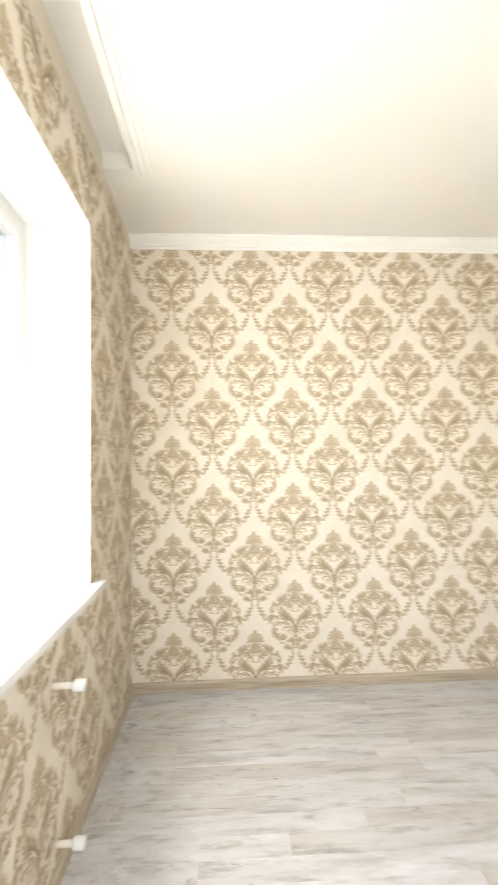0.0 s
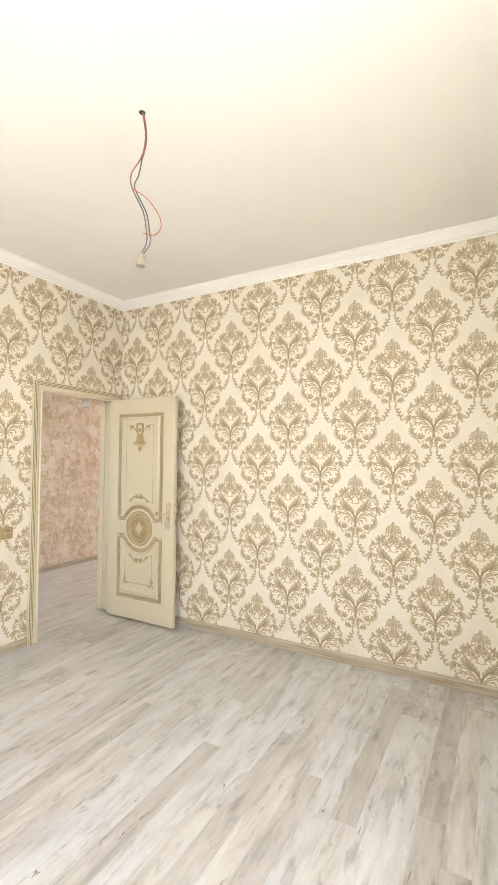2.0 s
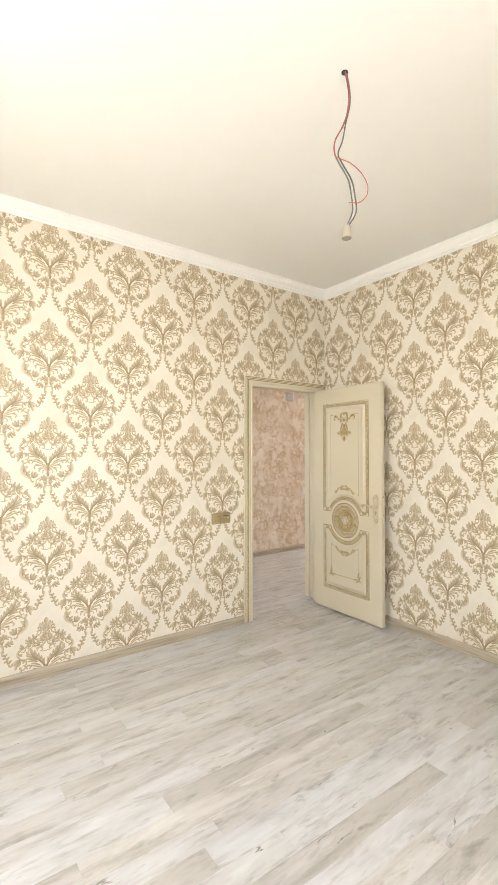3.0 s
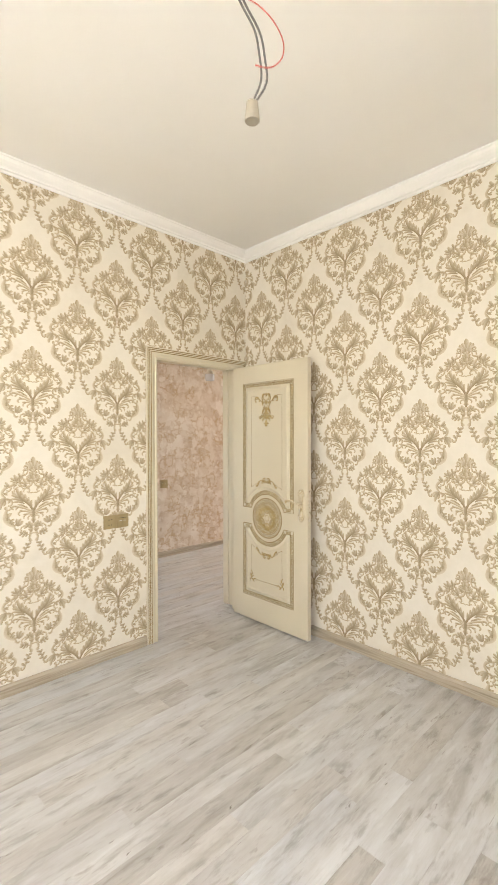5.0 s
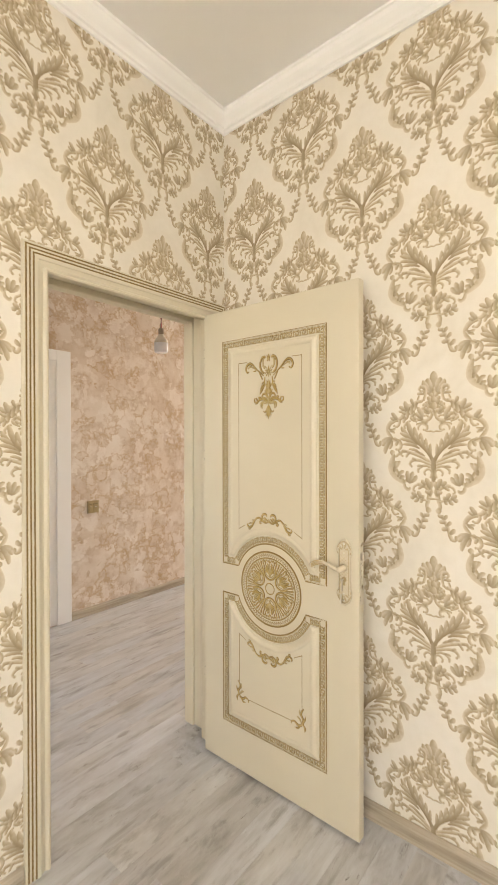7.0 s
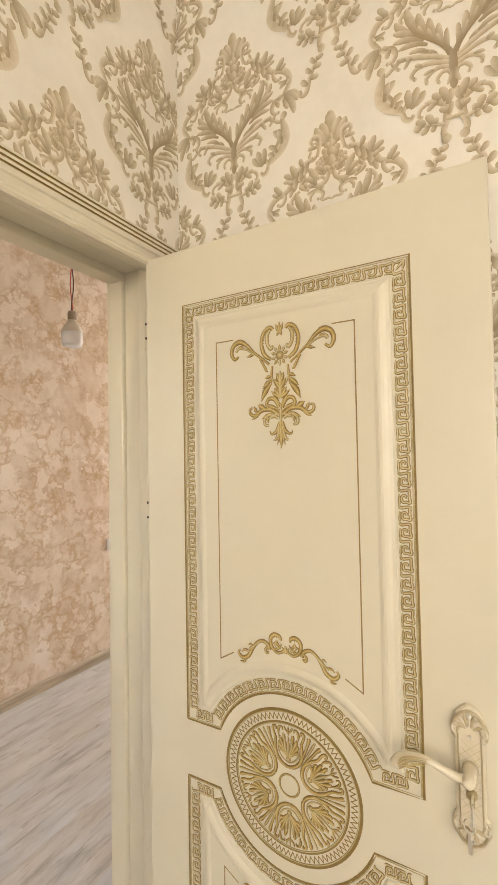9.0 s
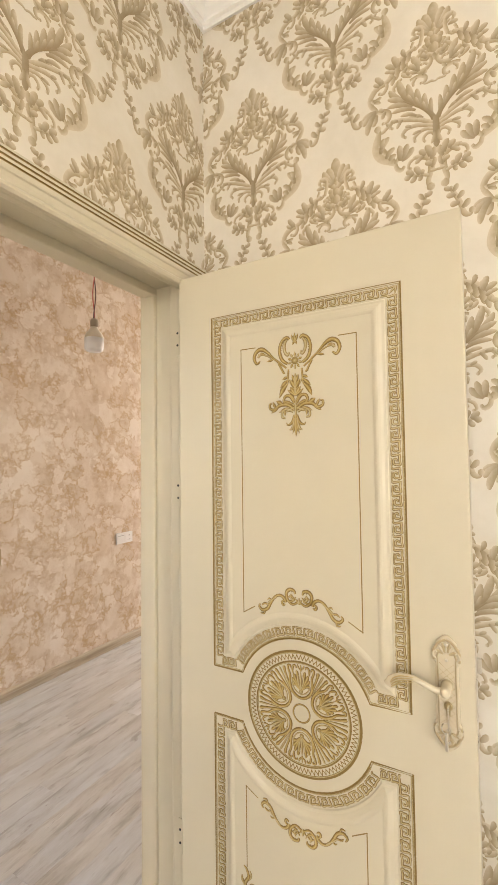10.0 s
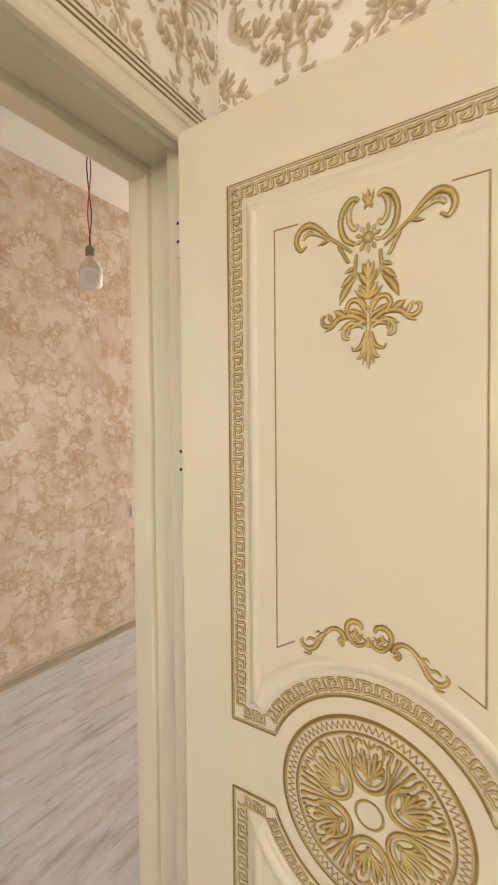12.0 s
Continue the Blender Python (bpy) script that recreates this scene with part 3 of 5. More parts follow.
# ---- ribbons: drawn ornament as thin raised strokes ----
class Drawing:
    """Strokes in a plane: u to the right, v up, w out of the plane; each has a material index.
    Each point carries a wash value: 0 at the rim of the stroke, 1 on its middle line."""

    def __init__(self):
        self.v, self.f, self.m, self.uv, self.n = [], [], [], [], 0

    def ribbon(self, pts, mi=0, lift=0.0006, ridge=0.0, steps=3, mirror=False, grow=1.0):
        """pts: (u, v, width). A ridge rounds the stroke up to its middle line."""
        if mirror:
            self.ribbon([(-u, v, w) for u, v, w in pts], mi, lift, ridge, steps, False, grow)
        P = spline([Vector(p) for p in pts], steps) if steps > 1 else [Vector(p) for p in pts]
        self.n += 1
        lift = lift + (self.n % 41) * 0.000006
        base = len(self.v)
        row = ((1, 0, 0), (0.55, 0.72, 0.5), (0, 1, 1), (-0.55, 0.72, 0.5), (-1, 0, 0)) if ridge else ((1, 0, 0), (0, 0, 0.6), (-1, 0, 0))
        k = len(row)
        for i, p in enumerate(P):
            d = P[min(i + 1, len(P) - 1)] - P[max(i - 1, 0)]
            L = math.hypot(d.x, d.y) or 1.0
            nx, ny, h = -d.y / L, d.x / L, max(p.z, 0.0004) * grow / 2
            for o, r, w in row:
                self.v.append((p.x + nx * h * o, p.y + ny * h * o, lift + ridge * r))
                self.uv.append((w, 0.0))
        for i in range(len(P) - 1):
            for j in range(k - 1):
                a = base + i * k + j
                self.f.append((a, a + 1, a + k + 1, a + k))
                self.m.append(mi)

    def leaf(self, a, b, w, mi=0, lift=0.0006, ridge=0.0, mirror=False, bend=0.0, grow=1.0):
        (u0, v0), (u1, v1) = a, b
        mu, mv = (u0 + u1) / 2 - (v1 - v0) * bend, (v0 + v1) / 2 + (u1 - u0) * bend
        self.ribbon([(u0, v0, w * 0.35), (mu, mv, w), (u1, v1, w * 0.05)], mi, lift, ridge, 3, mirror, grow)

    def disc(self, u, v, r, mi=0, lift=0.0006, sides=10, dome=0.0):
        base = len(self.v)
        self.n += 1
        lift += (self.n % 41) * 0.000006
        self.v.append((u, v, lift + dome))
        self.uv.append((1.0, 0.0))
        for k in range(sides):
            a = 2 * math.pi * k / sides
            self.v.append((u + r * math.cos(a), v + r * math.sin(a), lift))
            self.uv.append((0.0, 0.0))
        for k in range(sides):
            self.f.append((base, base + 1 + k, base + 1 + (k + 1) % sides))
            self.m.append(mi)

    def ring(self, u, v, r, w, mi=0, lift=0.0006, ridge=0.0, sides=64):
        self.ribbon([(u + r * math.cos(2 * math.pi * k / sides), v + r * math.sin(2 * math.pi * k / sides), w) for k in range(sides + 1)], mi, lift, ridge, 1)

    def bars(self, pts, w, mi=0, lift=0.0006):
        """A polyline with square corners."""
        for (u0, v0), (u1, v1) in zip(pts, pts[1:]):
            L = math.hypot(u1 - u0, v1 - v0) or 1
            e = w / 2 / L
            du, dv = (u1 - u0) * e, (v1 - v0) * e
            self.ribbon([(u0 - du, v0 - dv, w), (u1 + du, v1 + dv, w)], mi, lift, 0, 1)

    def build(self, name, mats, place, parent, label=""):
        """place maps (u, v, w) to the world."""
        me = bpy.data.meshes.new(name)
        me.from_pydata([place(*p) for p in self.v], [], self.f)
        for m in mats:
            me.materials.append(m)
        me.polygons.foreach_set("material_index", self.m)
        layer = me.uv_layers.new(name="UVMap")
        layer.data.foreach_set("uv", np.array(self.uv, dtype=np.float32)[np.concatenate([np.array(f) for f in self.f])].ravel())
        me.update()
        ob = new(name, me)
        ob.parent = parent
        if label:
            tagged(ob, label)
        return ob


# ---- door leaf ----
LX, LY0, LY1, LZ0, LZ1 = 3.855, 3.225, 3.993, 0.012, 2.003     # face towards the room, free edge, hinge edge
UC, VC = 3.615, 0.828                                           # middle of the medallion
door = tagged(new("door_1"), "open cream enamelled panel door with carved gold ornament", "door", "", "structure")
leaf = part("leaf", boxes(((LX, LY0, LZ0), (LX + 0.038, LY1, LZ1)), bevel=0.0035), M_CREAM, door)


def on_leaf(u, v, w):
    return (LX - w, UC - u, v)


def contour(d, upper):
    """The outline of a panel field, d metres inside its edge, as points (u, v)."""
    hw, r = 0.2605 - d, 0.181 + d
    if upper:
        far, near, s = 1.865 - d, 0.893 + d, 1
    else:
        far, near, s = 0.198 + d, 0.765 - d, -1
    a0 = math.asin(min(1, abs(near - VC) / r))
    if r * math.cos(a0) > hw:
        a0 = math.acos(hw / r)
        near = VC + s * r * math.sin(a0) + s * 1e-4
        a0 += 1e-3
    pts = [(-hw, near), (-hw, far), (hw, far), (hw, near)]
    for k in range(29):
        a = a0 + (math.pi - 2 * a0) * k / 28
        pts.append((r * math.cos(a), VC + s * r * math.sin(a)))
    return pts


GOLD = [M_GILT, M_GILT_L, M_GOLD]
for upper in (True, False):
    # raised field with a soft bevel
    bm = bmesh.new()
    levels = ((0.0345, -0.0005), (0.037, 0.0038), (0.043, 0.0052), (0.049, 0.0092), (0.054, 0.0112), (0.059, 0.0114), (0.063, 0.0104), (0.0665, 0.0090))
    rings = [[bm.verts.new(on_leaf(u, v, h)) for u, v in contour(d, upper)] for d, h in levels]
    for r0, r1 in zip(rings, rings[1:]):
        for i in range(len(r0)):
            j = (i + 1) % len(r0)
            bm.faces.new((r0[i], r0[j], r1[j], r1[i]))
    top = bm.faces.new(rings[-1])
    bmesh.ops.triangulate(bm, faces=[top], ngon_method='EAR_CLIP')
    field = part("panel", bm, M_CREAM, door)
    # gold outline groove
    dr = Drawing()
    c = contour(0.0, upper)
    dr.ribbon([(u, v, 0.0042) for u, v in c + c[:1]], 2, 0.0006, 0, 1)
    c = contour(0.0038, upper)
    dr.ribbon([(u, v, 0.0030) for u, v in c + c[:1]], 1, 0.0007, 0.0008, 1)
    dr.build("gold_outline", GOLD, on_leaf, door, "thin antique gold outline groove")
    # meander border
    dr = Drawing()
    c = contour(0.0195, upper)
    loop = c + c[:1]
    runs = [loop[0:2], loop[1:3], loop[2:4], loop[3:5], loop[4:33], loop[32:34]]
    for run in runs:
        seg = [math.hypot(b[0] - a[0], b[1] - a[1]) for a, b in zip(run, run[1:])]
        L = sum(seg)
        n = max(1, round((L - 0.012) / 0.0305))
        pitch = (L - 0.012) / n

        def at(s):
            s = min(max(s, 0), L - 1e-6)
            for (a, b), l in zip(zip(run, run[1:]), seg):
                if s <= l or (a, b) == (run[-2], run[-1]):
                    t = s / l
                    return a[0] + (b[0] - a[0]) * t, a[1] + (b[1] - a[1]) * t, (b[0] - a[0]) / l, (b[1] - a[1]) / l
                s -= l
        hgt = 0.0215
        for k in range(n):
            def P(a, b):
                x, y, tx, ty = at(0.006 + (k + a) * pitch)
                o = (b - 0.5) * hgt
                return x - ty * o, y + tx * o
            key = [P(*q) for q in ((-0.02, 0.04), (0.12, 0.07), (0.21, 0.18), (0.18, 0.50), (0.15, 0.80), (0.26, 0.90), (0.55, 0.88), (0.84, 0.96), (0.92, 0.86), (0.86, 0.62), (0.88, 0.40), (0.78, 0.28), (0.58, 0.27), (0.48, 0.38), (0.50, 0.58), (0.66, 0.62))]
            wide = (2.2, 4.8, 5.8, 6.0, 6.2, 6.2, 5.8, 6.2, 6.0, 5.8, 5.8, 5.8, 5.6, 5.6, 5.6, 3.4)
            dr.ribbon([(u, v, w / 1000) for (u, v), w in zip(key, wide)], 0, 0.0006, 0.0013, 3)
            foot = [P(*q) for q in ((0.38, 0.07), (0.66, 0.08), (0.92, 0.06), (1.02, 0.14))]
            dr.ribbon([(u, v, w) for (u, v), w in zip(foot, (0.0022, 0.0046, 0.0044, 0.0016))], 0, 0.0006, 0.0010, 2)
            spur = [P(*q) for q in ((0.24, 0.90), (0.13, 0.99), (0.06, 1.0))]
            dr.ribbon([(u, v, w) for (u, v), w in zip(spur, (0.0040, 0.0030, 0.0010))], 0, 0.0006, 0.0008, 2)
    # leaf tips in the far corners of the border
    hw, far = contour(0.0085, upper)[2]
    s = 1 if upper else -1
    for q in (1, -1):
        for du, dv in ((0.004, 0.020), (0.020, 0.004), (0.017, 0.017)):
            dr.ribbon([(q * hw, far, 0.004), (q * (hw - du * 0.5), far - s * dv * 0.5, 0.0058), (q * (hw - du), far - s * dv, 0.001)], 0, 0.0008, 0.0014, 3)
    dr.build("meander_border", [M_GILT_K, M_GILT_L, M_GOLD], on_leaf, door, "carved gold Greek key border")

# medallion
dr = Drawing()
dr.ring(0, VC, 0.1545, 0.0062, 2, 0.0006, 0)
dr.ring(0, VC, 0.1505, 0.0036, 1, 0.0008, 0.0012)
dr.ring(0, VC, 0.1295, 0.0036, 2, 0.0006, 0)
dr.ring(0, VC, 0.1262, 0.0034, 1, 0.0008, 0.0010)
dr.ring(0, VC, 0.0225, 0.0046, 0, 0.0006, 0.0012, 40)
N = 84
zig = []
for k in range(2 * N + 1):
    a = math.pi * k / N
    r = 0.1345 if k % 2 else 0.1465
    zig.append((r * math.cos(a), VC + r * math.sin(a)))
dr.bars(zig, 0.0021, 2, 0.0006)
for k in range(6):
    a = math.pi / 2 + math.pi / 3 * k

    def pol(r, s, w):
        """r outwards along the lobe, s sideways."""
        return (r * math.cos(a) - s * math.sin(a), VC + r * math.sin(a) + s * math.cos(a), w)
    for s in (1, -1):
        # heart-shaped rim with curled heads
        dr.ribbon([pol(0.0385, 0, 0.0080), pol(0.042, 0.013 * s, 0.0088), pol(0.055, 0.0265 * s, 0.0090), pol(0.075, 0.0310 * s, 0.0078), pol(0.092, 0.0300 * s, 0.0066), pol(0.105, 0.0350 * s, 0.0064), pol(0.114, 0.0360 * s, 0.0066), pol(0.116, 0.0300 * s, 0.0058), pol(0.110, 0.0285 * s, 0.0040)], 0, 0.0006, 0.0026)
        dr.ribbon([pol(0.047, 0, 0.0030), pol(0.053, 0.0130 * s, 0.0036), pol(0.068, 0.0235 * s, 0.0036), pol(0.086, 0.0235 * s, 0.0020)], 1, 0.0006, 0.0014)
        # palmette
        for r1, s1, w in ((0.075, 0.0215, 0.0085), (0.087, 0.0220, 0.0092), (0.098, 0.0190, 0.0090), (0.106, 0.0110, 0.0082)):
            dr.ribbon([pol(0.058, 0.002 * s, 0.0030), pol(0.062 + (r1 - 0.058) * 0.42, s1 * 0.62 * s, w * 0.8), pol(r1 - 0.004, s1 * 0.98 * s, w), pol(r1, s1 * 0.90 * s, 0.0020)], 0, 0.0007, 0.0024)
        dr.ribbon([pol(0.098, 0.0220 * s, 0.0030), pol(0.108, 0.0235 * s, 0.0064), pol(0.117, 0.0205 * s, 0.0060), pol(0.1175, 0.0145 * s, 0.0050), pol(0.112, 0.0130 * s, 0.0030)], 0, 0.0006, 0.0022)
        dr.ribbon([pol(0.108, 0.001 * s, 0.0020), pol(0.116, 0.0075 * s, 0.0050), pol(0.1225, 0.0095 * s, 0.0015)], 0, 0.0006, 0.0016)
        dr.ribbon([pol(0.063, 0.001 * s, 0.002), pol(0.076, 0.0065 * s, 0.0062), pol(0.090, 0.0080 * s, 0.0060), pol(0.097, 0.0050 * s, 0.0015)], 1, 0.0012, 0.0024)
    dr.ribbon([pol(0.104, 0, 0.002), pol(0.112, 0, 0.0056), pol(0.1235, 0, 0.001)], 0, 0.0006, 0.0016)
    dr.ribbon([pol(0.060, 0, 0.003), pol(0.082, 0, 0.0075), pol(0.104, 0, 0.0015)], 1, 0.0014, 0.0026)
    dr.disc(*pol(0.0555, 0, 0)[:2], 0.0056, 1, 0.0012, 14, 0.0030)
    b = a
    a = a + math.pi / 6
    # club-ended struts between the lobes
    for s in (-1, 1):
        dr.ribbon([pol(0.056, 0.0022 * s, 0.0036), pol(0.080, 0.0060 * s, 0.0056), pol(0.104, 0.0098 * s, 0.0064), pol(0.116, 0.0128 * s, 0.0092), pol(0.1205, 0.0150 * s, 0.0050)], 0, 0.0006, 0.0024)
    dr.ribbon([pol(0.064, 0, 0.0030), pol(0.096, 0, 0.0052), pol(0.114, 0, 0.0060), pol(0.122, 0, 0.0040)], 1, 0.0006, 0.0022)
    a = b
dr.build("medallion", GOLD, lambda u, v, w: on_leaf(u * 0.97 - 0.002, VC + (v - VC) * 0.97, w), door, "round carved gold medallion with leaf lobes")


# crest ornament at the head of the upper field; origin at its top
def lifted(h):
    return lambda u, v, w: on_leaf(u, v, w + h)


FIELD = lifted(0.0090)


def crest(v0):
    d = Drawing()

    def R(pts, mi=0, ridge=0.0015):
        d.ribbon([(u, v0 + v * 1.035, w * 1.22) for u, v, w in pts], mi, 0.0006, ridge * 1.4, 4, True)

    def Lf(a, b, w, mi=0, bend=0.0):
        d.leaf((a[0], v0 + a[1] * 1.035), (b[0], v0 + b[1] * 1.035), w * 1.2, mi, 0.0006, 0.0021, True, bend)
    Lf((0, -0.026), (0, 0.0), 0.007)
    Lf((0.001, -0.024), (0.009, -0.004), 0.006)
    Lf((0.002, -0.020), (0.006, -0.030), 0.005)
    R([(0.014, -0.016, 0.005), (0.022, -0.010, 0.008), (0.036, -0.018, 0.0075), (0.043, -0.040, 0.0075), (0.036, -0.064, 0.008), (0.020, -0.076, 0.006)])
    R([(0.021, -0.015, 0.004), (0.029, -0.026, 0.008), (0.028, -0.044, 0.007), (0.020, -0.054, 0.007), (0.016, -0.047, 0.004)], 1)
    for k in range(7):
        v = -0.022 - 0.006 * k
        R([(0.033 + 0.004 * math.sin(k / 2), v, 0.0018), (0.043, v - 0.002, 0.0018)], 0, 0.0)
    for k in range(10):
        an = math.pi * 2 * (k + 0.5) / 10
        d.leaf((0.009 * math.cos(an), v0 - 0.072 + 0.009 * math.sin(an)), (0.021 * math.cos(an), v0 - 0.072 + 0.023 * math.sin(an)), 0.007, k % 2, 0.0006, 0.0015)
    d.disc(0, v0 - 0.072, 0.0095, 1, 0.0007, 16, 0.002)
    for k in range(8):
        an = math.pi * k / 4
        d.disc(0.0055 * math.cos(an), v0 - 0.072 + 0.0055 * math.sin(an), 0.0012, 0, 0.0026, 6, 0.0003)
    R([(0.024, -0.086, 0.004), (0.044, -0.070, 0.005), (0.062, -0.056, 0.005), (0.078, -0.040, 0.007), (0.096, -0.030, 0.010), (0.112, -0.036, 0.009), (0.118, -0.052, 0.008), (0.110, -0.066, 0.006), (0.100, -0.060, 0.004)])
    R([(0.060, -0.062, 0.003), (0.076, -0.050, 0.004), (0.096, -0.044, 0.004), (0.106, -0.050, 0.005)], 1)
    Lf((0.060, -0.060), (0.080, -0.064), 0.006)
    Lf((0.070, -0.045), (0.084, -0.036), 0.006)
    R([(0.046, -0.072, 0.005), (0.038, -0.086, 0.005), (0.032, -0.097, 0.005), (0.028, -0.098, 0.003)])
    R([(0.018, -0.090, 0.004), (0.020, -0.110, 0.005), (0.021, -0.128, 0.002)])
    Lf((0.020, -0.108), (0.036, -0.114), 0.007)
    Lf((0.021, -0.116), (0.042, -0.134), 0.009)
    Lf((0.022, -0.126), (0.045, -0.160), 0.011, 0, 0.08)
    Lf((0.019, -0.112), (0.012, -0.130), 0.004, 1)
    for v, w, s in ((-0.104, 0.009, 0.016), (-0.116, 0.010, 0.024), (-0.134, 0.010, 0.026)):
        Lf((0, v - 0.022), (s * 0.55, v), w)
        Lf((0, v - 0.018), (0, v + 0.004), w, 1)
    Lf((0.002, -0.156), (0.022, -0.140), 0.007)
    R([(0.003, -0.175, 0.006), (0.014, -0.158, 0.007), (0.027, -0.156, 0.007), (0.033, -0.167, 0.006), (0.026, -0.176, 0.005), (0.018, -0.171, 0.003)])
    R([(0.004, -0.190, 0.007), (0.022, -0.178, 0.008), (0.044, -0.178, 0.008), (0.060, -0.188, 0.007), (0.072, -0.184, 0.006), (0.073, -0.174, 0.005), (0.066, -0.172, 0.003)])
    Lf((0.036, -0.176), (0.054, -0.166), 0.011)
    Lf((0.050, -0.186), (0.070, -0.196), 0.006)
    R([(0.006, -0.196, 0.006), (0.024, -0.188, 0.006), (0.037, -0.196, 0.006), (0.037, -0.208, 0.006), (0.028, -0.210, 0.004)], 1)
    Lf((0, -0.206), (0, -0.166), 0.008, 1)
    Lf((0, -0.200), (0, -0.257), 0.012)
    R([(0.003, -0.204, 0.006), (0.010, -0.222, 0.007), (0.022, -0.228, 0.004), (0.026, -0.222, 0.002)])
    R([(0.003, -0.212, 0.005), (0.010, -0.236, 0.006), (0.018, -0.240, 0.002)], 1)
    Lf((0.002, -0.222), (0.009, -0.250), 0.005)
    Lf((0.004, -0.186), (0.030, -0.196), 0.008, 1)
    Lf((0.006, -0.178), (0.036, -0.166), 0.008)
    Lf((0.003, -0.166), (0.018, -0.150), 0.008)
    Lf((0.020, -0.184), (0.046, -0.196), 0.007)
    Lf((0.030, -0.190), (0.030, -0.206), 0.006)
    Lf((0.056, -0.184), (0.064, -0.168), 0.007)
    Lf((0.086, -0.046), (0.100, -0.038), 0.007)
    Lf((0.098, -0.040), (0.108, -0.050), 0.007, 1)
    for k in range(5):
        R([(0.0, -0.128 - 0.014 * k, 0.003), (0.006, -0.124 - 0.014 * k, 0.004), (0.010, -0.120 - 0.014 * k, 0.001)])
    return d.build("crest_ornament", GOLD, FIELD, door, "carved gold crest of scrolls and leaves")


crest(1.783)


def swag(v0, flip):
    """Scrolls over the round of the medallion; flip turns it upside down."""
    d = Drawing()

    def R(pts, mi=0, ridge=0.0015):
        d.ribbon([(u, v0 + flip * v, w * 1.16) for u, v, w in pts], mi, 0.0006, ridge * 1.4, 4, True)
    R([(0.004, -0.030, 0.005), (0.018, -0.036, 0.006), (0.031, -0.026, 0.007), (0.034, -0.010, 0.008), (0.025, 0.000, 0.008), (0.013, -0.002, 0.007), (0.010, -0.010, 0.004)])
    R([(0.012, -0.028, 0.004), (0.022, -0.020, 0.007), (0.019, -0.010, 0.003)], 1)
    for k in range(6):
        an = -0.5 + 0.5 * k
        R([(0.024 + 0.007 * math.cos(an), -0.014 + 0.008 * math.sin(an), 0.0016), (0.024 + 0.013 * math.cos(an), -0.014 + 0.015 * math.sin(an), 0.0016)], 0, 0)
    R([(0.000, -0.034, 0.004), (0.005, -0.026, 0.004), (0.009, -0.022, 0.002)])
    R([(0.000, -0.018, 0.003), (0.000, -0.026, 0.006), (0.000, -0.034, 0.003)], 1)
    R([(0.036, -0.034, 0.007), (0.040, -0.024, 0.008), (0.052, -0.018, 0.007), (0.066, -0.024, 0.006), (0.078, -0.040, 0.007), (0.088, -0.056, 0.008), (0.102, -0.062, 0.008), (0.112, -0.054, 0.006), (0.108, -0.046, 0.003)])
    R([(0.060, -0.022, 0.003), (0.076, -0.034, 0.006), (0.092, -0.048, 0.002)], 1)
    R([(0.082, -0.046, 0.002), (0.096, -0.044, 0.005), (0.104, -0.050, 0.002)])
    R([(0.074, -0.036, 0.002), (0.082, -0.030, 0.004), (0.088, -0.034, 0.001)])
    R([(0.040, -0.028, 0.003), (0.046, -0.034, 0.006), (0.043, -0.041, 0.006), (0.037, -0.038, 0.003)])
    R([(0.094, -0.058, 0.003), (0.098, -0.070, 0.005), (0.108, -0.070, 0.002)])
    R([(0.030, -0.020, 0.002), (0.020, -0.016, 0.005), (0.013, -0.022, 0.002)])
    R([(0.030, -0.028, 0.002), (0.018, -0.028, 0.005), (0.008, -0.016, 0.002)])
    return d.build("swag_ornament", GOLD, FIELD, door, "carved gold scroll swag")


swag(1.132, 1)
swag(0.524, -1)

# fine inner line of each field, open where the ornaments sit
dr = Drawing()
for s in (1, -1):
    dr.bars([(s * 0.115, 1.759), (s * 0.159, 1.759), (s * 0.159, 1.056), (s * 0.126, 1.075)], 0.0026, 2, 0.0005)
    dr.bars([(s * 0.124, 0.589), (s * 0.158, 0.608), (s * 0.158, 0.405)], 0.0026, 2, 0.0005)
dr.bars([(-0.108, 0.340), (0.108, 0.340)], 0.0026, 2, 0.0005)
dr.build("inner_line", GOLD, FIELD, door, "fine engraved gold line")
# leaf corners of the lower field
for s in (1, -1):
    dr = Drawing()
    for pts, mi in (([(0.160, 0.342, 0.010), (0.164, 0.362, 0.010), (0.154, 0.380, 0.009), (0.160, 0.398, 0.007), (0.168, 0.404, 0.004)], 0),
                    ([(0.158, 0.340, 0.010), (0.140, 0.334, 0.010), (0.124, 0.344, 0.009), (0.110, 0.338, 0.006), (0.108, 0.328, 0.003)], 0),
                    ([(0.156, 0.346, 0.004), (0.146, 0.362, 0.009), (0.134, 0.366, 0.003)], 1),
                    ([(0.162, 0.350, 0.004), (0.172, 0.366, 0.008), (0.174, 0.380, 0.002)], 0),
                    ([(0.150, 0.336, 0.004), (0.138, 0.322, 0.008), (0.124, 0.322, 0.002)], 0),
                    ([(0.164, 0.344, 0.006), (0.172, 0.332, 0.009), (0.170, 0.318, 0.002)], 0),
                    ([(0.152, 0.372, 0.003), (0.146, 0.386, 0.006), (0.150, 0.398, 0.002)], 1)):
        dr.ribbon([(s * u, v, w) for u, v, w in pts], mi, 0.0006, 0.0014, 4)
    dr.build("corner_ornament", GOLD, FIELD, door, "carved gold leaf corner")


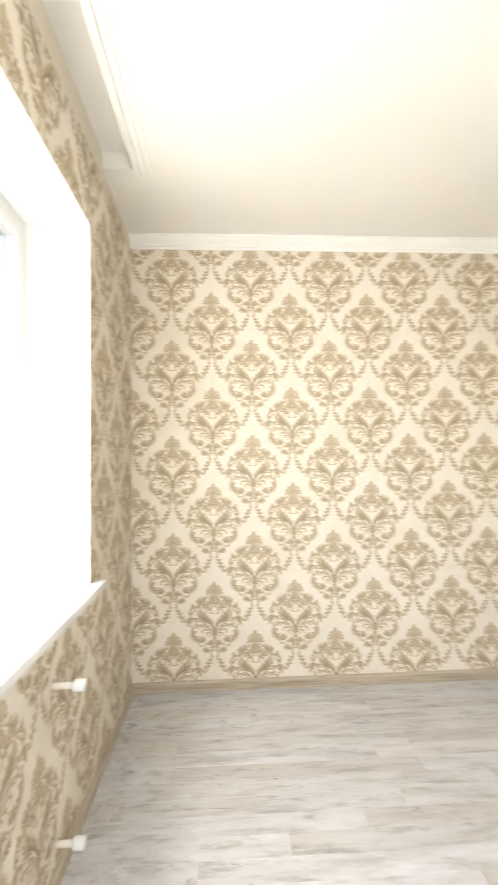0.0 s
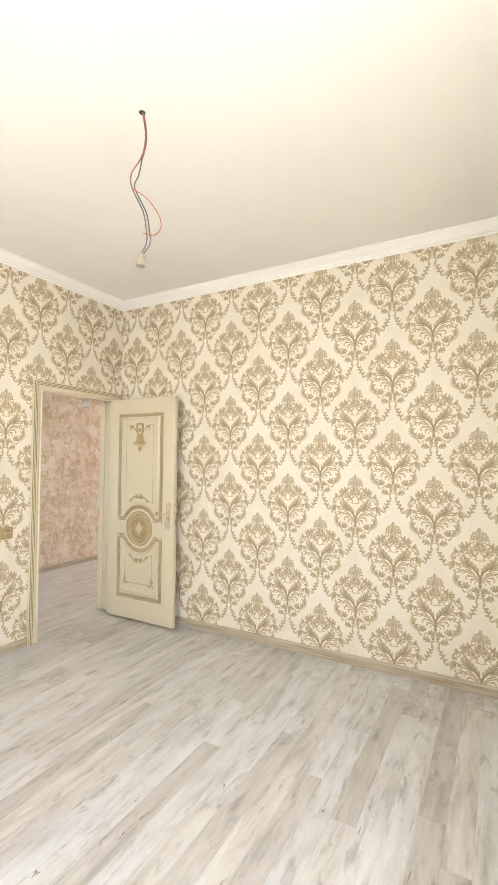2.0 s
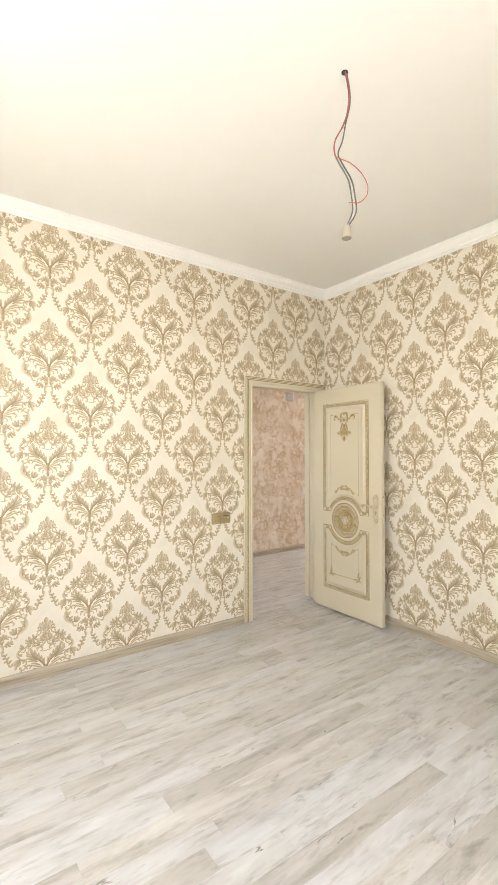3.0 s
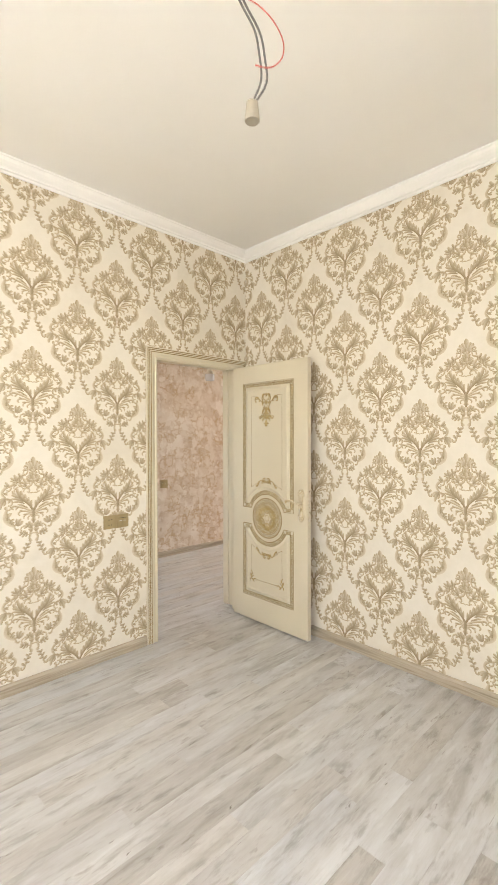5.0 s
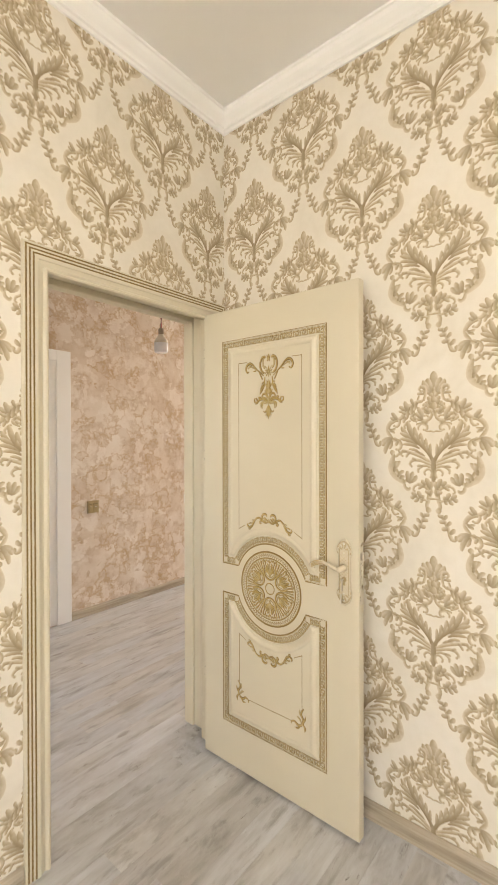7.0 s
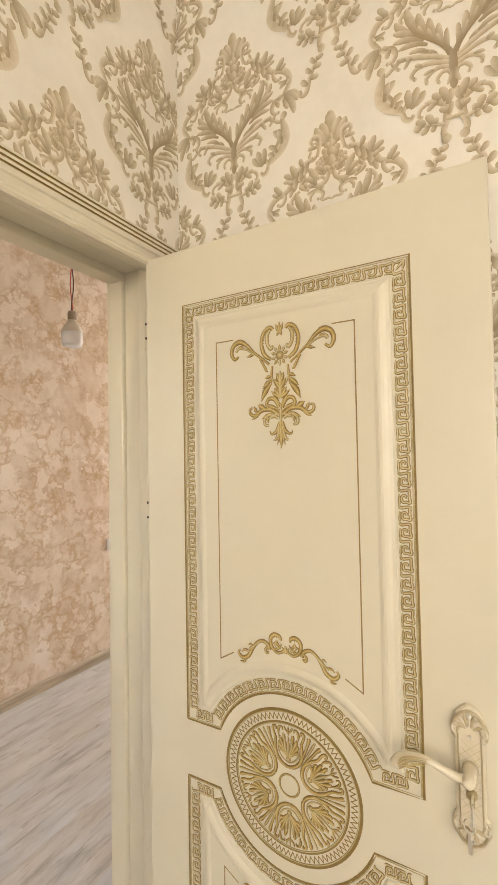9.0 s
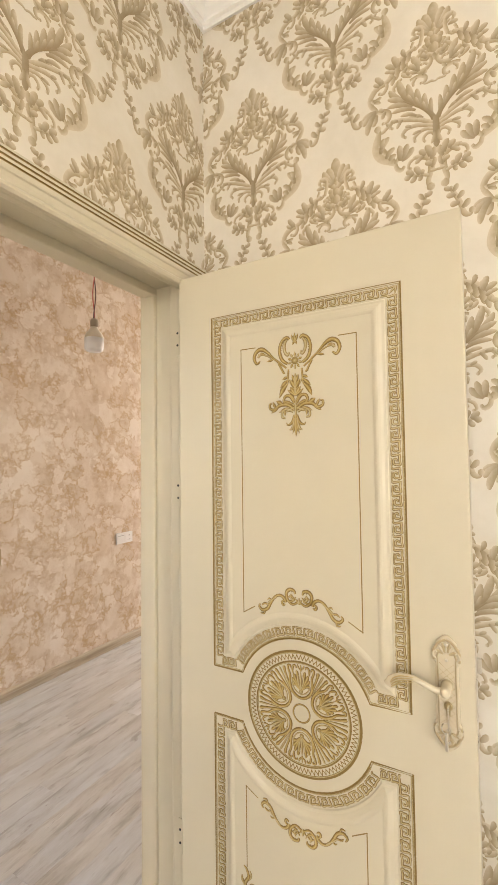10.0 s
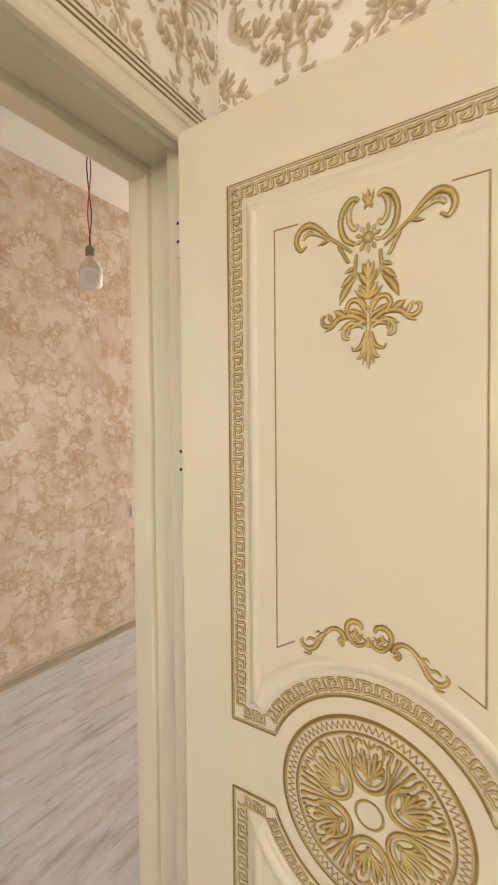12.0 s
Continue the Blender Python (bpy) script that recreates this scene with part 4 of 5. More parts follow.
# lever handle on its ornate plate
def handle():
    yc, z0, z1 = 3.279, 0.842, 1.080
    x = LX - 0.0005
    bm = bmesh.new()
    # plate outline with scalloped ends
    n = 44
    half = []
    for k in range(n + 1):
        t = k / n
        z = z0 + (z1 - z0) * t
        e = min(t, 1 - t) * (z1 - z0)
        w = 0.0235
        if e < 0.056:
            w = max(0.004, 0.0275 * (1 - (1 - e / 0.056) ** 2.3) ** 0.5 + 0.0016 * math.cos(e * 430))
        half.append((w, z))
    for lvl, (inset, depth) in enumerate(((0, 0.0), (0, 0.005), (0.0035, 0.009))):
        ring = [bm.verts.new((x - depth, yc - max(w - inset, 0.003), z)) for w, z in half] + [bm.verts.new((x - depth, yc + max(w - inset, 0.003), z)) for w, z in reversed(half)]
        if lvl:
            for i in range(len(ring)):
                j = (i + 1) % len(ring)
                bm.faces.new((old[i], old[j], ring[j], ring[i]))
        old = ring
    for i in range(n):
        bm.faces.new((old[i], old[i + 1], old[-2 - i], old[-1 - i]))
    plate = part("handle_plate", bm, M_HANDLE, door, "ivory and gold scalloped handle plate")
    # engraved lattice and scroll rims
    d = Drawing()
    for k in range(9):
        v = 0.897 + k * 0.0125
        for s in (1, -1):
            d.bars([(s * -0.0145, v), (s * 0.0145, v + 0.026)], 0.0008, 1, 0.0003)
    for s in (1, -1):
        d.ribbon([(s * 0.0175, 0.892, 0.003), (s * 0.0175, 1.032, 0.003)], 1, 0.0005, 0.0018, 1)
        for f, b in ((1, 1.036), (-1, 0.887)):
            d.ribbon([(s * 0.019, b - f * 0.004, 0.003), (s * 0.015, b + f * 0.009, 0.005), (s * 0.006, b + f * 0.008, 0.004), (s * 0.005, b + f * 0.018, 0.005), (0, b + f * 0.024, 0.004)], 1, 0.0005, 0.0022, 3)
            d.ribbon([(s * 0.025, b - f * 0.008, 0.005), (s * 0.026, b + f * 0.008, 0.006), (s * 0.020, b + f * 0.020, 0.006), (s * 0.012, b + f * 0.030, 0.006), (0, b + f * 0.036, 0.005)], 1, 0.0003, 0.0026, 3)
    for f, b in ((1, 1.040), (-1, 0.883)):
        for k in range(-3, 4):
            an = k * 0.42
            d.leaf((0.006 * math.sin(an), b + f * 0.006 * math.cos(an)), (0.021 * math.sin(an), b + f * 0.030 * math.cos(an)), 0.0075, 1 if k % 2 else 2, 0.0004, 0.0026)
        for s in (1, -1):
            d.ribbon([(s * 0.020, b - f * 0.010, 0.003), (s * 0.026, b - f * 0.004, 0.006), (s * 0.024, b + f * 0.006, 0.006), (s * 0.017, b + f * 0.004, 0.003)], 2, 0.0004, 0.0028, 3)
    d.build("plate_relief", [M_GOLD_L, M_HANDLE_D, M_HANDLE], lambda u, v, w: (x - 0.009 - w, yc - u, v), plate)
    for z, r in ((1.062, 0.0035), (1.030, 0.0028), (0.886, 0.0028), (0.862, 0.0035)):
        bm = bmesh.new()
        lathe(bm, [(r, 0.0), (r, -0.0022), (r * 0.6, -0.0032)], (x - 0.0092, yc, z), 'X', 12)
        part("screw", bm, M_STEEL, plate)
    # lever
    bm = bmesh.new()
    lathe(bm, [(0.0125, -0.006), (0.0115, -0.020), (0.0105, -0.046), (0.0085, -0.052), (0.004, -0.054)], (x, yc, 0.978), 'X', 20)
    tube(bm, [(x - 0.040, yc + 0.002, 0.978), (x - 0.042, yc + 0.018, 0.978), (x - 0.045, yc + 0.038, 0.986), (x - 0.046, yc + 0.062, 0.994), (x - 0.046, yc + 0.086, 0.992), (x - 0.046, yc + 0.104, 0.983), (x - 0.046, yc + 0.110, 0.972)],
         lambda t: 0.0085 - 0.0025 * math.sin(t * math.pi) + (0.0045 * max(0, t - 0.55) / 0.45), 12, 6)
    lever = part("lever", bm, M_HANDLE, door, "curved ivory lever with carved scroll end", True)
    bm = bmesh.new()
    for k in range(4):
        o = -0.005 + 0.0033 * k
        tube(bm, [(x - 0.0535, yc + 0.060, 0.994 + o), (x - 0.0575, yc + 0.084, 0.992 + o * 1.4), (x - 0.058, yc + 0.100, 0.984 + o * 1.6), (x - 0.056, yc + 0.108, 0.974 + o)], lambda t: 0.0003 + 0.0012 * math.sin(math.pi * t), 6, 4)
    part("carving", bm, M_GOLD_L, lever, "", True)
    # key in its cylinder, with a ring
    bm = bmesh.new()
    lathe(bm, [(0.0088, 0.0), (0.0088, -0.004), (0.0075, -0.006)], (x - 0.009, yc - 0.001, 0.936), 'X', 20)
    box(bm, (x - 0.011, yc - 0.005, 0.915), (x - 0.007, yc + 0.003, 0.936), 0.001)
    part("lock_cylinder", bm, M_BRASS, plate)
    key = part("key", boxes(((x - 0.030, yc - 0.004, 0.931), (x - 0.012, yc - 0.001, 0.941)), ((x - 0.034, yc - 0.004, 0.900), (x - 0.024, yc - 0.0015, 0.938)), bevel=0.0008), M_STEEL, door, "small steel key in the lock")
    bm = bmesh.new()
    tube(bm, [(x - 0.029, yc + 0.009 * math.cos(a) + 0.002, 0.898 + 0.011 * math.sin(a)) for a in (2 * math.pi * k / 12 for k in range(13))], 0.0009, 6, 2)
    box(bm, (x - 0.031, yc - 0.001, 0.853), (x - 0.028, yc + 0.005, 0.889), 0.0008)
    part("key_ring", bm, M_STEEL, key, "", True)


handle()
# lock face on the free edge, with its latch
lockface = part("lock_face", boxes(((LX + 0.008, LY0 - 0.0018, 0.850), (LX + 0.030, LY0 + 0.001, 1.070)), bevel=0.0005), M_STEEL, door, "pale lock face plate")
part("latch", boxes(((LX + 0.012, LY0 - 0.011, 1.005), (LX + 0.026, LY0 - 0.0018, 1.035)), bevel=0.0025), M_STEEL, lockface)
# hinges: plates on the frame with dark screws, knuckle beside the leaf
for z in (1.84, 1.365, 0.34):
    hinge = part("hinge", boxes(((3.9015, 4.029, z - 0.05), (3.9060, 4.043, z + 0.05)), bevel=0.0008), M_CREAM, frame_thing)
    for dz in (-0.019, 0.019):
        bm = bmesh.new()
        lathe(bm, [(0.0036, 0.0), (0.0036, -0.0010)], (3.9015, 4.036, z + dz), 'X', 12)
        part("screw", bm, M_DARK, hinge)
    bm = bmesh.new()
    lathe(bm, [(0.0045, z - 0.05), (0.0045, z + 0.05)], (3.899, 4.006, 0), 'Z', 12)
    part("knuckle", bm, M_HANDLE, hinge)


# ---- damask print of the wallpaper ----
PX, PZ = 0.530, 0.639          # repeat across a roll and along it, with a half drop


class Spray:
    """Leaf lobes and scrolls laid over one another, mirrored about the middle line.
    Each point carries two print values: 0 at the pale lit rim to 1 at the deep shaded one, and how dark the drawn
    shade is."""

    def __init__(self):
        self.v, self.f, self.uv, self.lift = [], [], [], 0.0003

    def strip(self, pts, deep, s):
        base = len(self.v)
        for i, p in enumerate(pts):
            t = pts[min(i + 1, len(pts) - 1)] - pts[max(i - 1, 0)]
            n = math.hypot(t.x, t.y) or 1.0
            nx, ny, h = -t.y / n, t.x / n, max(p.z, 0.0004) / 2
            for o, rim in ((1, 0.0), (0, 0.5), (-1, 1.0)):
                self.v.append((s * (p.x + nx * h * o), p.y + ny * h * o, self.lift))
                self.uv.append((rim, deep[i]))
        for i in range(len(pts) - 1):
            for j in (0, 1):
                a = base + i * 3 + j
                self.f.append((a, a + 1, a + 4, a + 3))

    def lay(self, pts, deep):
        for s in (1, -1):
            self.lift += 0.000005
            self.strip(pts, deep, s)


def damask_motif():
    """One spray of the damask; origin at the tip of its crown."""
    d = Spray()

    def lobe(a, b, w, bend=0.0, root_shade=0.0):
        """A leaf lobe with a rounded tip, its root toned dark as drawn shade."""
        (u0, v0), (u1, v1) = a, b
        pts = []
        for t, q in ((0.0, 0.42), (0.30, 0.82), (0.62, 1.0), (0.84, 0.82), (0.96, 0.45), (1.0, 0.12)):
            o = 4 * bend * t * (1 - t)
            pts.append(Vector((u0 + (u1 - u0) * t - (v1 - v0) * o, v0 + (v1 - v0) * t + (u1 - u0) * o, w * q * 0.92)))
        d.lay(pts, (1.0, 0.55 + 0.3 * root_shade, 0.15 + 0.35 * root_shade, 0.15 * root_shade, 0.0, 0.0))

    def knob(c, r):
        d.lay([Vector((c[0], c[1] + r * y, 2 * r * x)) for x, y in ((0.2, -1), (0.8, -0.6), (1, 0), (0.8, 0.6), (0.2, 1))], (0.2, 0, 0, 0, 0))

    def scroll(*pts, dark=0.0, **end):
        p = spline([Vector(q) for q in pts], 3)
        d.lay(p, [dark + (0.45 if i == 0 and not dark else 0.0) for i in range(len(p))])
        for r in end.values():
            knob(pts[-1][:2], r * 0.5)

    # crown
    lobe((0.0, -0.074), (0.0, 0.004), 0.0320, 0.0)
    lobe((0.004, -0.074), (0.0210, -0.0190), 0.0270, -0.05)
    lobe((0.006, -0.075), (0.0365, -0.0250), 0.0230, -0.08)
    lobe((0.008, -0.0760), (0.0390, -0.0400), 0.0190, -0.04)
    lobe((0.009, -0.0770), (0.0400, -0.0600), 0.0150, 0.04)
    lobe((0.0, -0.080), (0.0, -0.050), 0.0120, 0.0, 0.6)
    # small columns beside the flower
    scroll((0.0341, -0.0965, 0.0088), (0.0279, -0.0745, 0.0102), (0.0291, -0.055, 0.0102), (0.0415, -0.0459, 0.0117), (0.0502, -0.0566, 0.0088), (0.044, -0.0626, 0.0066), knob=0.009)
    scroll((0.0366, -0.0944, 0.0088), (0.0465, -0.1005, 0.0102), (0.0539, -0.0932, 0.0088), (0.0502, -0.0817, 0.0066), knob=0.0084)
    lobe((0.0304, -0.0582), (0.0465, -0.0452), 0.0121, 0.1)
    lobe((0.0341, -0.0737), (0.0577, -0.0727), 0.0134, 0.1)
    # flower of scale-like petals
    lobe((0.0, -0.0844), (0.0, -0.0627), 0.0175, 0.0)
    lobe((0.006, -0.0903), (0.0099, -0.0699), 0.0175, 0.0)
    lobe((0.0108, -0.1009), (0.018, -0.0816), 0.0175, 0.0)
    lobe((0.0177, -0.122), (0.0236, -0.0988), 0.0215, 0.0)
    lobe((0.0093, -0.1136), (0.0124, -0.0895), 0.0215, 0.0)
    lobe((0.0, -0.1077), (0.0, -0.0827), 0.0215, 0.0)
    lobe((0.0174, -0.139), (0.0248, -0.1151), 0.0215, 0.0)
    lobe((0.0109, -0.1409), (0.0155, -0.1161), 0.0215, 0.0)
    lobe((0.0048, -0.1332), (0.0068, -0.1076), 0.0215, 0.0)
    lobe((0.0, -0.1396), (0.0, -0.102), 0.0242, 0.0)
    lobe((0.0056, -0.1443), (0.0192, -0.1276), 0.0202, 0.1)
    lobe((0.0012, -0.1486), (0.0093, -0.1301), 0.0161, 0.1)
    lobe((0.0, -0.1311), (0.0, -0.1499), 0.0134, 0.0)
    lobe((0.0167, -0.145), (0.0341, -0.129), 0.0175, 0.1)
    lobe((0.0242, -0.1218), (0.0378, -0.1074), 0.0161, 0.1)
    lobe((0.0192, -0.1373), (0.0378, -0.1176), 0.0148, 0.1)
    scroll((0.0279, -0.1144, 0.0066), (0.0378, -0.1233, 0.0102), (0.0415, -0.1359, 0.0088), (0.0341, -0.1415, 0.0066), knob=0.0078)
    scroll((0.0639, -0.118, 0.0073), (0.0701, -0.1337, 0.011), (0.0663, -0.1462, 0.0102), (0.0577, -0.1491, 0.0066))
    lobe((0.0688, -0.131), (0.0825, -0.1445), 0.0134, 0.1)
    lobe((0.0663, -0.1428), (0.08, -0.1597), 0.0121, 0.1)
    scroll((0.08, -0.1654, 0.0066), (0.0924, -0.1717, 0.0095), (0.1023, -0.184, 0.0088), (0.0986, -0.1919, 0.0059), knob=0.0078)
    lobe((0.0837, -0.1381), (0.0961, -0.1626), 0.0148, 0.1)
    lobe((0.0924, -0.1477), (0.106, -0.1738), 0.0134, 0.1)
    # ribbed shoulder and its leaf
    scroll((0.044, -0.0945, 0.0073), (0.0577, -0.1015, 0.014), (0.0725, -0.1088, 0.0168), (0.0874, -0.1195, 0.0180), (0.0998, -0.1358, 0.0165), (0.111, -0.1537, 0.0140))
    lobe((0.0560, -0.1020), (0.0640, -0.1290), 0.0150, 0.10, 0.4)
    lobe((0.0690, -0.1080), (0.0790, -0.1410), 0.0160, 0.10, 0.4)
    lobe((0.0830, -0.1170), (0.0930, -0.1540), 0.0160, 0.10, 0.4)
    lobe((0.0700, -0.1080), (0.0760, -0.0860), 0.0140, -0.10, 0.4)
    lobe((0.0924, -0.1272), (0.0911, -0.104), 0.0134, 0.1)
    lobe((0.0955, -0.1293), (0.1029, -0.0952), 0.0175, 0.1)
    lobe((0.0986, -0.1326), (0.1221, -0.114), 0.0161, 0.12)
    lobe((0.1017, -0.1382), (0.1234, -0.1309), 0.0121, 0.1)
    lobe((0.0986, -0.1429), (0.111, -0.1326), 0.0134, 0.1)
    # outer scroll
    scroll((0.106, -0.1498, 0.0117), (0.1221, -0.1596, 0.0146), (0.137, -0.1621, 0.0161), (0.1544, -0.1734, 0.0161), (0.1643, -0.1925, 0.0146), (0.1606, -0.2096, 0.0132), (0.1519, -0.2216, 0.0117), (0.1457, -0.2333, 0.0102))
    lobe((0.1296, -0.1597), (0.1407, -0.145), 0.0148, 0.1)
    lobe((0.1345, -0.1613), (0.1494, -0.1341), 0.0161, 0.1)
    lobe((0.1395, -0.164), (0.1544, -0.1517), 0.0121, 0.1)
    scroll((0.1197, -0.1588, 0.0088), (0.1197, -0.1725, 0.0102), (0.1283, -0.1855, 0.0095), (0.1383, -0.183, 0.0066), knob=0.0096)
    scroll((0.1618, -0.1917, 0.0059), (0.1531, -0.1992, 0.0132), (0.1395, -0.2039, 0.0088))
    lobe((0.1575, -0.196), (0.1333, -0.1928), 0.0108, 0.1)
    lobe((0.1544, -0.2019), (0.137, -0.21), 0.0108, -0.1)
    # drooping leaf
    lobe((0.1482, -0.2284), (0.1866, -0.2407), 0.0175, 0.1)
    lobe((0.1494, -0.231), (0.1593, -0.2673), 0.0161, -0.1)
    lobe((0.1482, -0.2295), (0.1854, -0.2563), 0.0202, 0.1)
    lobe((0.1482, -0.2307), (0.1742, -0.2858), 0.0195, 0.12)
    scroll((0.1482, -0.2329, 0.0088), (0.1345, -0.2354, 0.0146), (0.1209, -0.2401, 0.0161), (0.1135, -0.2537, 0.0117), (0.1197, -0.2671, 0.0095), (0.1308, -0.2684, 0.0066), knob=0.009)
    lobe((0.1296, -0.2361), (0.142, -0.2264), 0.0121, 0.1)
    lobe((0.1234, -0.2386), (0.1333, -0.2555), 0.0134, 0.1)
    # sprig that reaches towards the next spray
    scroll((0.1900, -0.2440, 0.0100), (0.1960, -0.2530, 0.0120), (0.2060, -0.2500, 0.0130), (0.2120, -0.2350, 0.0130), (0.2160, -0.2180, 0.0120), (0.2240, -0.2010, 0.0115), (0.2310, -0.1870, 0.0110), (0.2350, -0.1760, 0.0080), knob=0.010)
    knob((0.1900, -0.2440), 0.0075)
    lobe((0.2120, -0.2330), (0.1960, -0.2140), 0.0170, 0.1)
    lobe((0.2170, -0.2200), (0.2390, -0.2210), 0.0175, 0.1)
    lobe((0.2220, -0.2060), (0.2080, -0.1900), 0.0150, 0.1)
    lobe((0.2260, -0.1990), (0.2470, -0.1960), 0.0165, 0.12)
    lobe((0.2320, -0.1860), (0.2210, -0.1690), 0.0140, 0.1)
    lobe((0.2340, -0.1800), (0.2500, -0.1700), 0.0150, -0.1)
    # scrolls round the heart-shaped gap
    scroll((0.0093, -0.1381, 0.0073), (0.0081, -0.1514, 0.011), (0.0192, -0.1641, 0.0124), (0.0341, -0.1666, 0.0124), (0.044, -0.1584, 0.011), (0.0428, -0.1454, 0.0073))
    lobe((0.0378, -0.1644), (0.0366, -0.1309), 0.0148, -0.1)
    lobe((0.0415, -0.1621), (0.0465, -0.1238), 0.0161, 0.1)
    lobe((0.044, -0.1595), (0.0552, -0.1175), 0.0175, 0.1)
    lobe((0.0465, -0.158), (0.0626, -0.1381), 0.0148, 0.1)
    lobe((0.0428, -0.166), (0.0663, -0.161), 0.0134, 0.1)
    scroll((0.0167, -0.1553, 0.0059), (0.0217, -0.1478, 0.0088), (0.0304, -0.1494, 0.0066), knob=0.0078)
    scroll((0.0552, -0.1699, 0.0073), (0.0651, -0.164, 0.0117), (0.0738, -0.1588, 0.0132), (0.08, -0.154, 0.0073))
    lobe((0.0626, -0.1644), (0.0688, -0.1515), 0.0108, 0.1)
    scroll((0.0601, -0.1795, 0.0066), (0.0465, -0.1774, 0.0102), (0.0316, -0.1783, 0.011), (0.0217, -0.1865, 0.0102), (0.0242, -0.1976, 0.0088), (0.0329, -0.1981, 0.0059), knob=0.0078)
    scroll((0.044, -0.1789, 0.0066), (0.0527, -0.1885, 0.0081), (0.0515, -0.1961, 0.0059), knob=0.0072)
    scroll((0.0, -0.2069, 0.0044), (0.0081, -0.2027, 0.0066), (0.018, -0.2036, 0.0066), (0.0267, -0.2029, 0.0051))
    lobe((0.0291, -0.1787), (0.0192, -0.1675), 0.0108, 0.1)
    # great acanthus leaf, its fingers laid over one another from the tip down
    lobe((0.0690, -0.2330), (0.1130, -0.1850), 0.0195, -0.10, 0.6)
    lobe((0.0640, -0.2420), (0.1180, -0.2080), 0.0175, 0.06, 0.6)
    lobe((0.0590, -0.2400), (0.0900, -0.1660), 0.0205, -0.06, 0.6)
    lobe((0.0560, -0.2530), (0.1190, -0.2300), 0.0160, 0.10, 0.6)
    lobe((0.0440, -0.2530), (0.0660, -0.1870), 0.0195, -0.06, 0.6)
    lobe((0.0480, -0.2640), (0.1080, -0.2500), 0.0145, 0.12, 0.6)
    lobe((0.0300, -0.2680), (0.0440, -0.2080), 0.0180, -0.06, 0.6)
    lobe((0.0180, -0.2840), (0.0255, -0.2280), 0.0165, -0.06, 0.6)
    lobe((0.0080, -0.2980), (0.0100, -0.2460), 0.0130, -0.05, 0.6)
    scroll((0.0006, -0.3131, 0.0150), (0.0093, -0.292, 0.0120), (0.0242, -0.2728, 0.0090), (0.0415, -0.2568, 0.0070), (0.0614, -0.2415, 0.0050), (0.0775, -0.2284, 0.0026), dark=1.0)
    lobe((0.0500, -0.2480), (0.0660, -0.2150), 0.0110, -0.05, 1.0)
    lobe((0.0350, -0.2620), (0.0480, -0.2290), 0.0110, -0.05, 1.0)
    lobe((0.0200, -0.2790), (0.0300, -0.2480), 0.0100, -0.05, 1.0)
    lobe((0.0304, -0.2908), (0.0651, -0.278), 0.0114, 0.12)
    lobe((0.0465, -0.28), (0.0862, -0.2666), 0.0121, 0.12)
    lobe((0.0242, -0.2991), (0.0527, -0.2911), 0.0101, 0.1)
    # lower fronds
    scroll((0.0068, -0.3151, 0.0124), (0.0304, -0.2988, 0.011), (0.0614, -0.2848, 0.0117), (0.0862, -0.2768, 0.0117), (0.106, -0.2741, 0.011), (0.1147, -0.286, 0.0088), (0.1073, -0.2916, 0.0066), knob=0.0084)
    scroll((0.0056, -0.3216, 0.0124), (0.0267, -0.3124, 0.0102), (0.0502, -0.3051, 0.011), (0.0713, -0.3062, 0.011), (0.0825, -0.3189, 0.0095), (0.075, -0.3279, 0.0073), knob=0.009)
    scroll((0.0043, -0.3326, 0.011), (0.0205, -0.3241, 0.0095), (0.0378, -0.3251, 0.0102), (0.0527, -0.3367, 0.0095), (0.0515, -0.3466, 0.0073), knob=0.0084)
    scroll((0.0031, -0.3504, 0.0095), (0.0093, -0.3376, 0.0088), (0.0217, -0.3359, 0.0088), (0.0316, -0.347, 0.0081), (0.0279, -0.355, 0.0066), knob=0.0078)
    lobe((0.08, -0.2782), (0.0961, -0.2971), 0.0108, 0.1)
    lobe((0.0924, -0.2754), (0.111, -0.2688), 0.0108, -0.1)
    lobe((0.0601, -0.3061), (0.075, -0.2983), 0.0101, 0.1)
    lobe((0.0366, -0.3247), (0.0577, -0.3269), 0.0094, 0.1)
    scroll((0.1085, -0.2715, 0.0066), (0.1197, -0.283, 0.0095), (0.1333, -0.2931, 0.0095), (0.1445, -0.2899, 0.0073))
    lobe((0.1197, -0.2808), (0.1221, -0.2713), 0.0094, 0.1)
    # trunk
    scroll((0.0, -0.2981, 0.012), (0.0, -0.3163, 0.0156), (0.0, -0.3363, 0.0156), (0.0, -0.354, 0.0108), (0.0, -0.3688, 0.0156), (0.0, -0.3802, 0.0048), dark=0.9)
    lobe((0.0031, -0.3344), (0.013, -0.3661), 0.0108, -0.1)
    # crescent leaf
    scroll((0.1457, -0.2789, 0.0146), (0.1432, -0.2929, 0.0132), (0.1476, -0.3148, 0.022), (0.1457, -0.3382, 0.0322), (0.1345, -0.3585, 0.0337), (0.1184, -0.3738, 0.0264), (0.1023, -0.3892, 0.0132))
    scroll((0.142, -0.3221, 0.0044), (0.137, -0.3411, 0.0088), (0.1234, -0.3583, 0.0088), (0.1085, -0.3741, 0.0044))
    lobe((0.1395, -0.3498), (0.1159, -0.3115), 0.0188, -0.12)
    lobe((0.137, -0.3376), (0.1283, -0.3109), 0.0148, -0.1)
    lobe((0.1259, -0.3682), (0.1023, -0.3458), 0.0161, -0.12)
    lobe((0.1184, -0.3744), (0.0998, -0.3656), 0.0148, -0.1)
    knob((0.1457, -0.28), 0.0096)
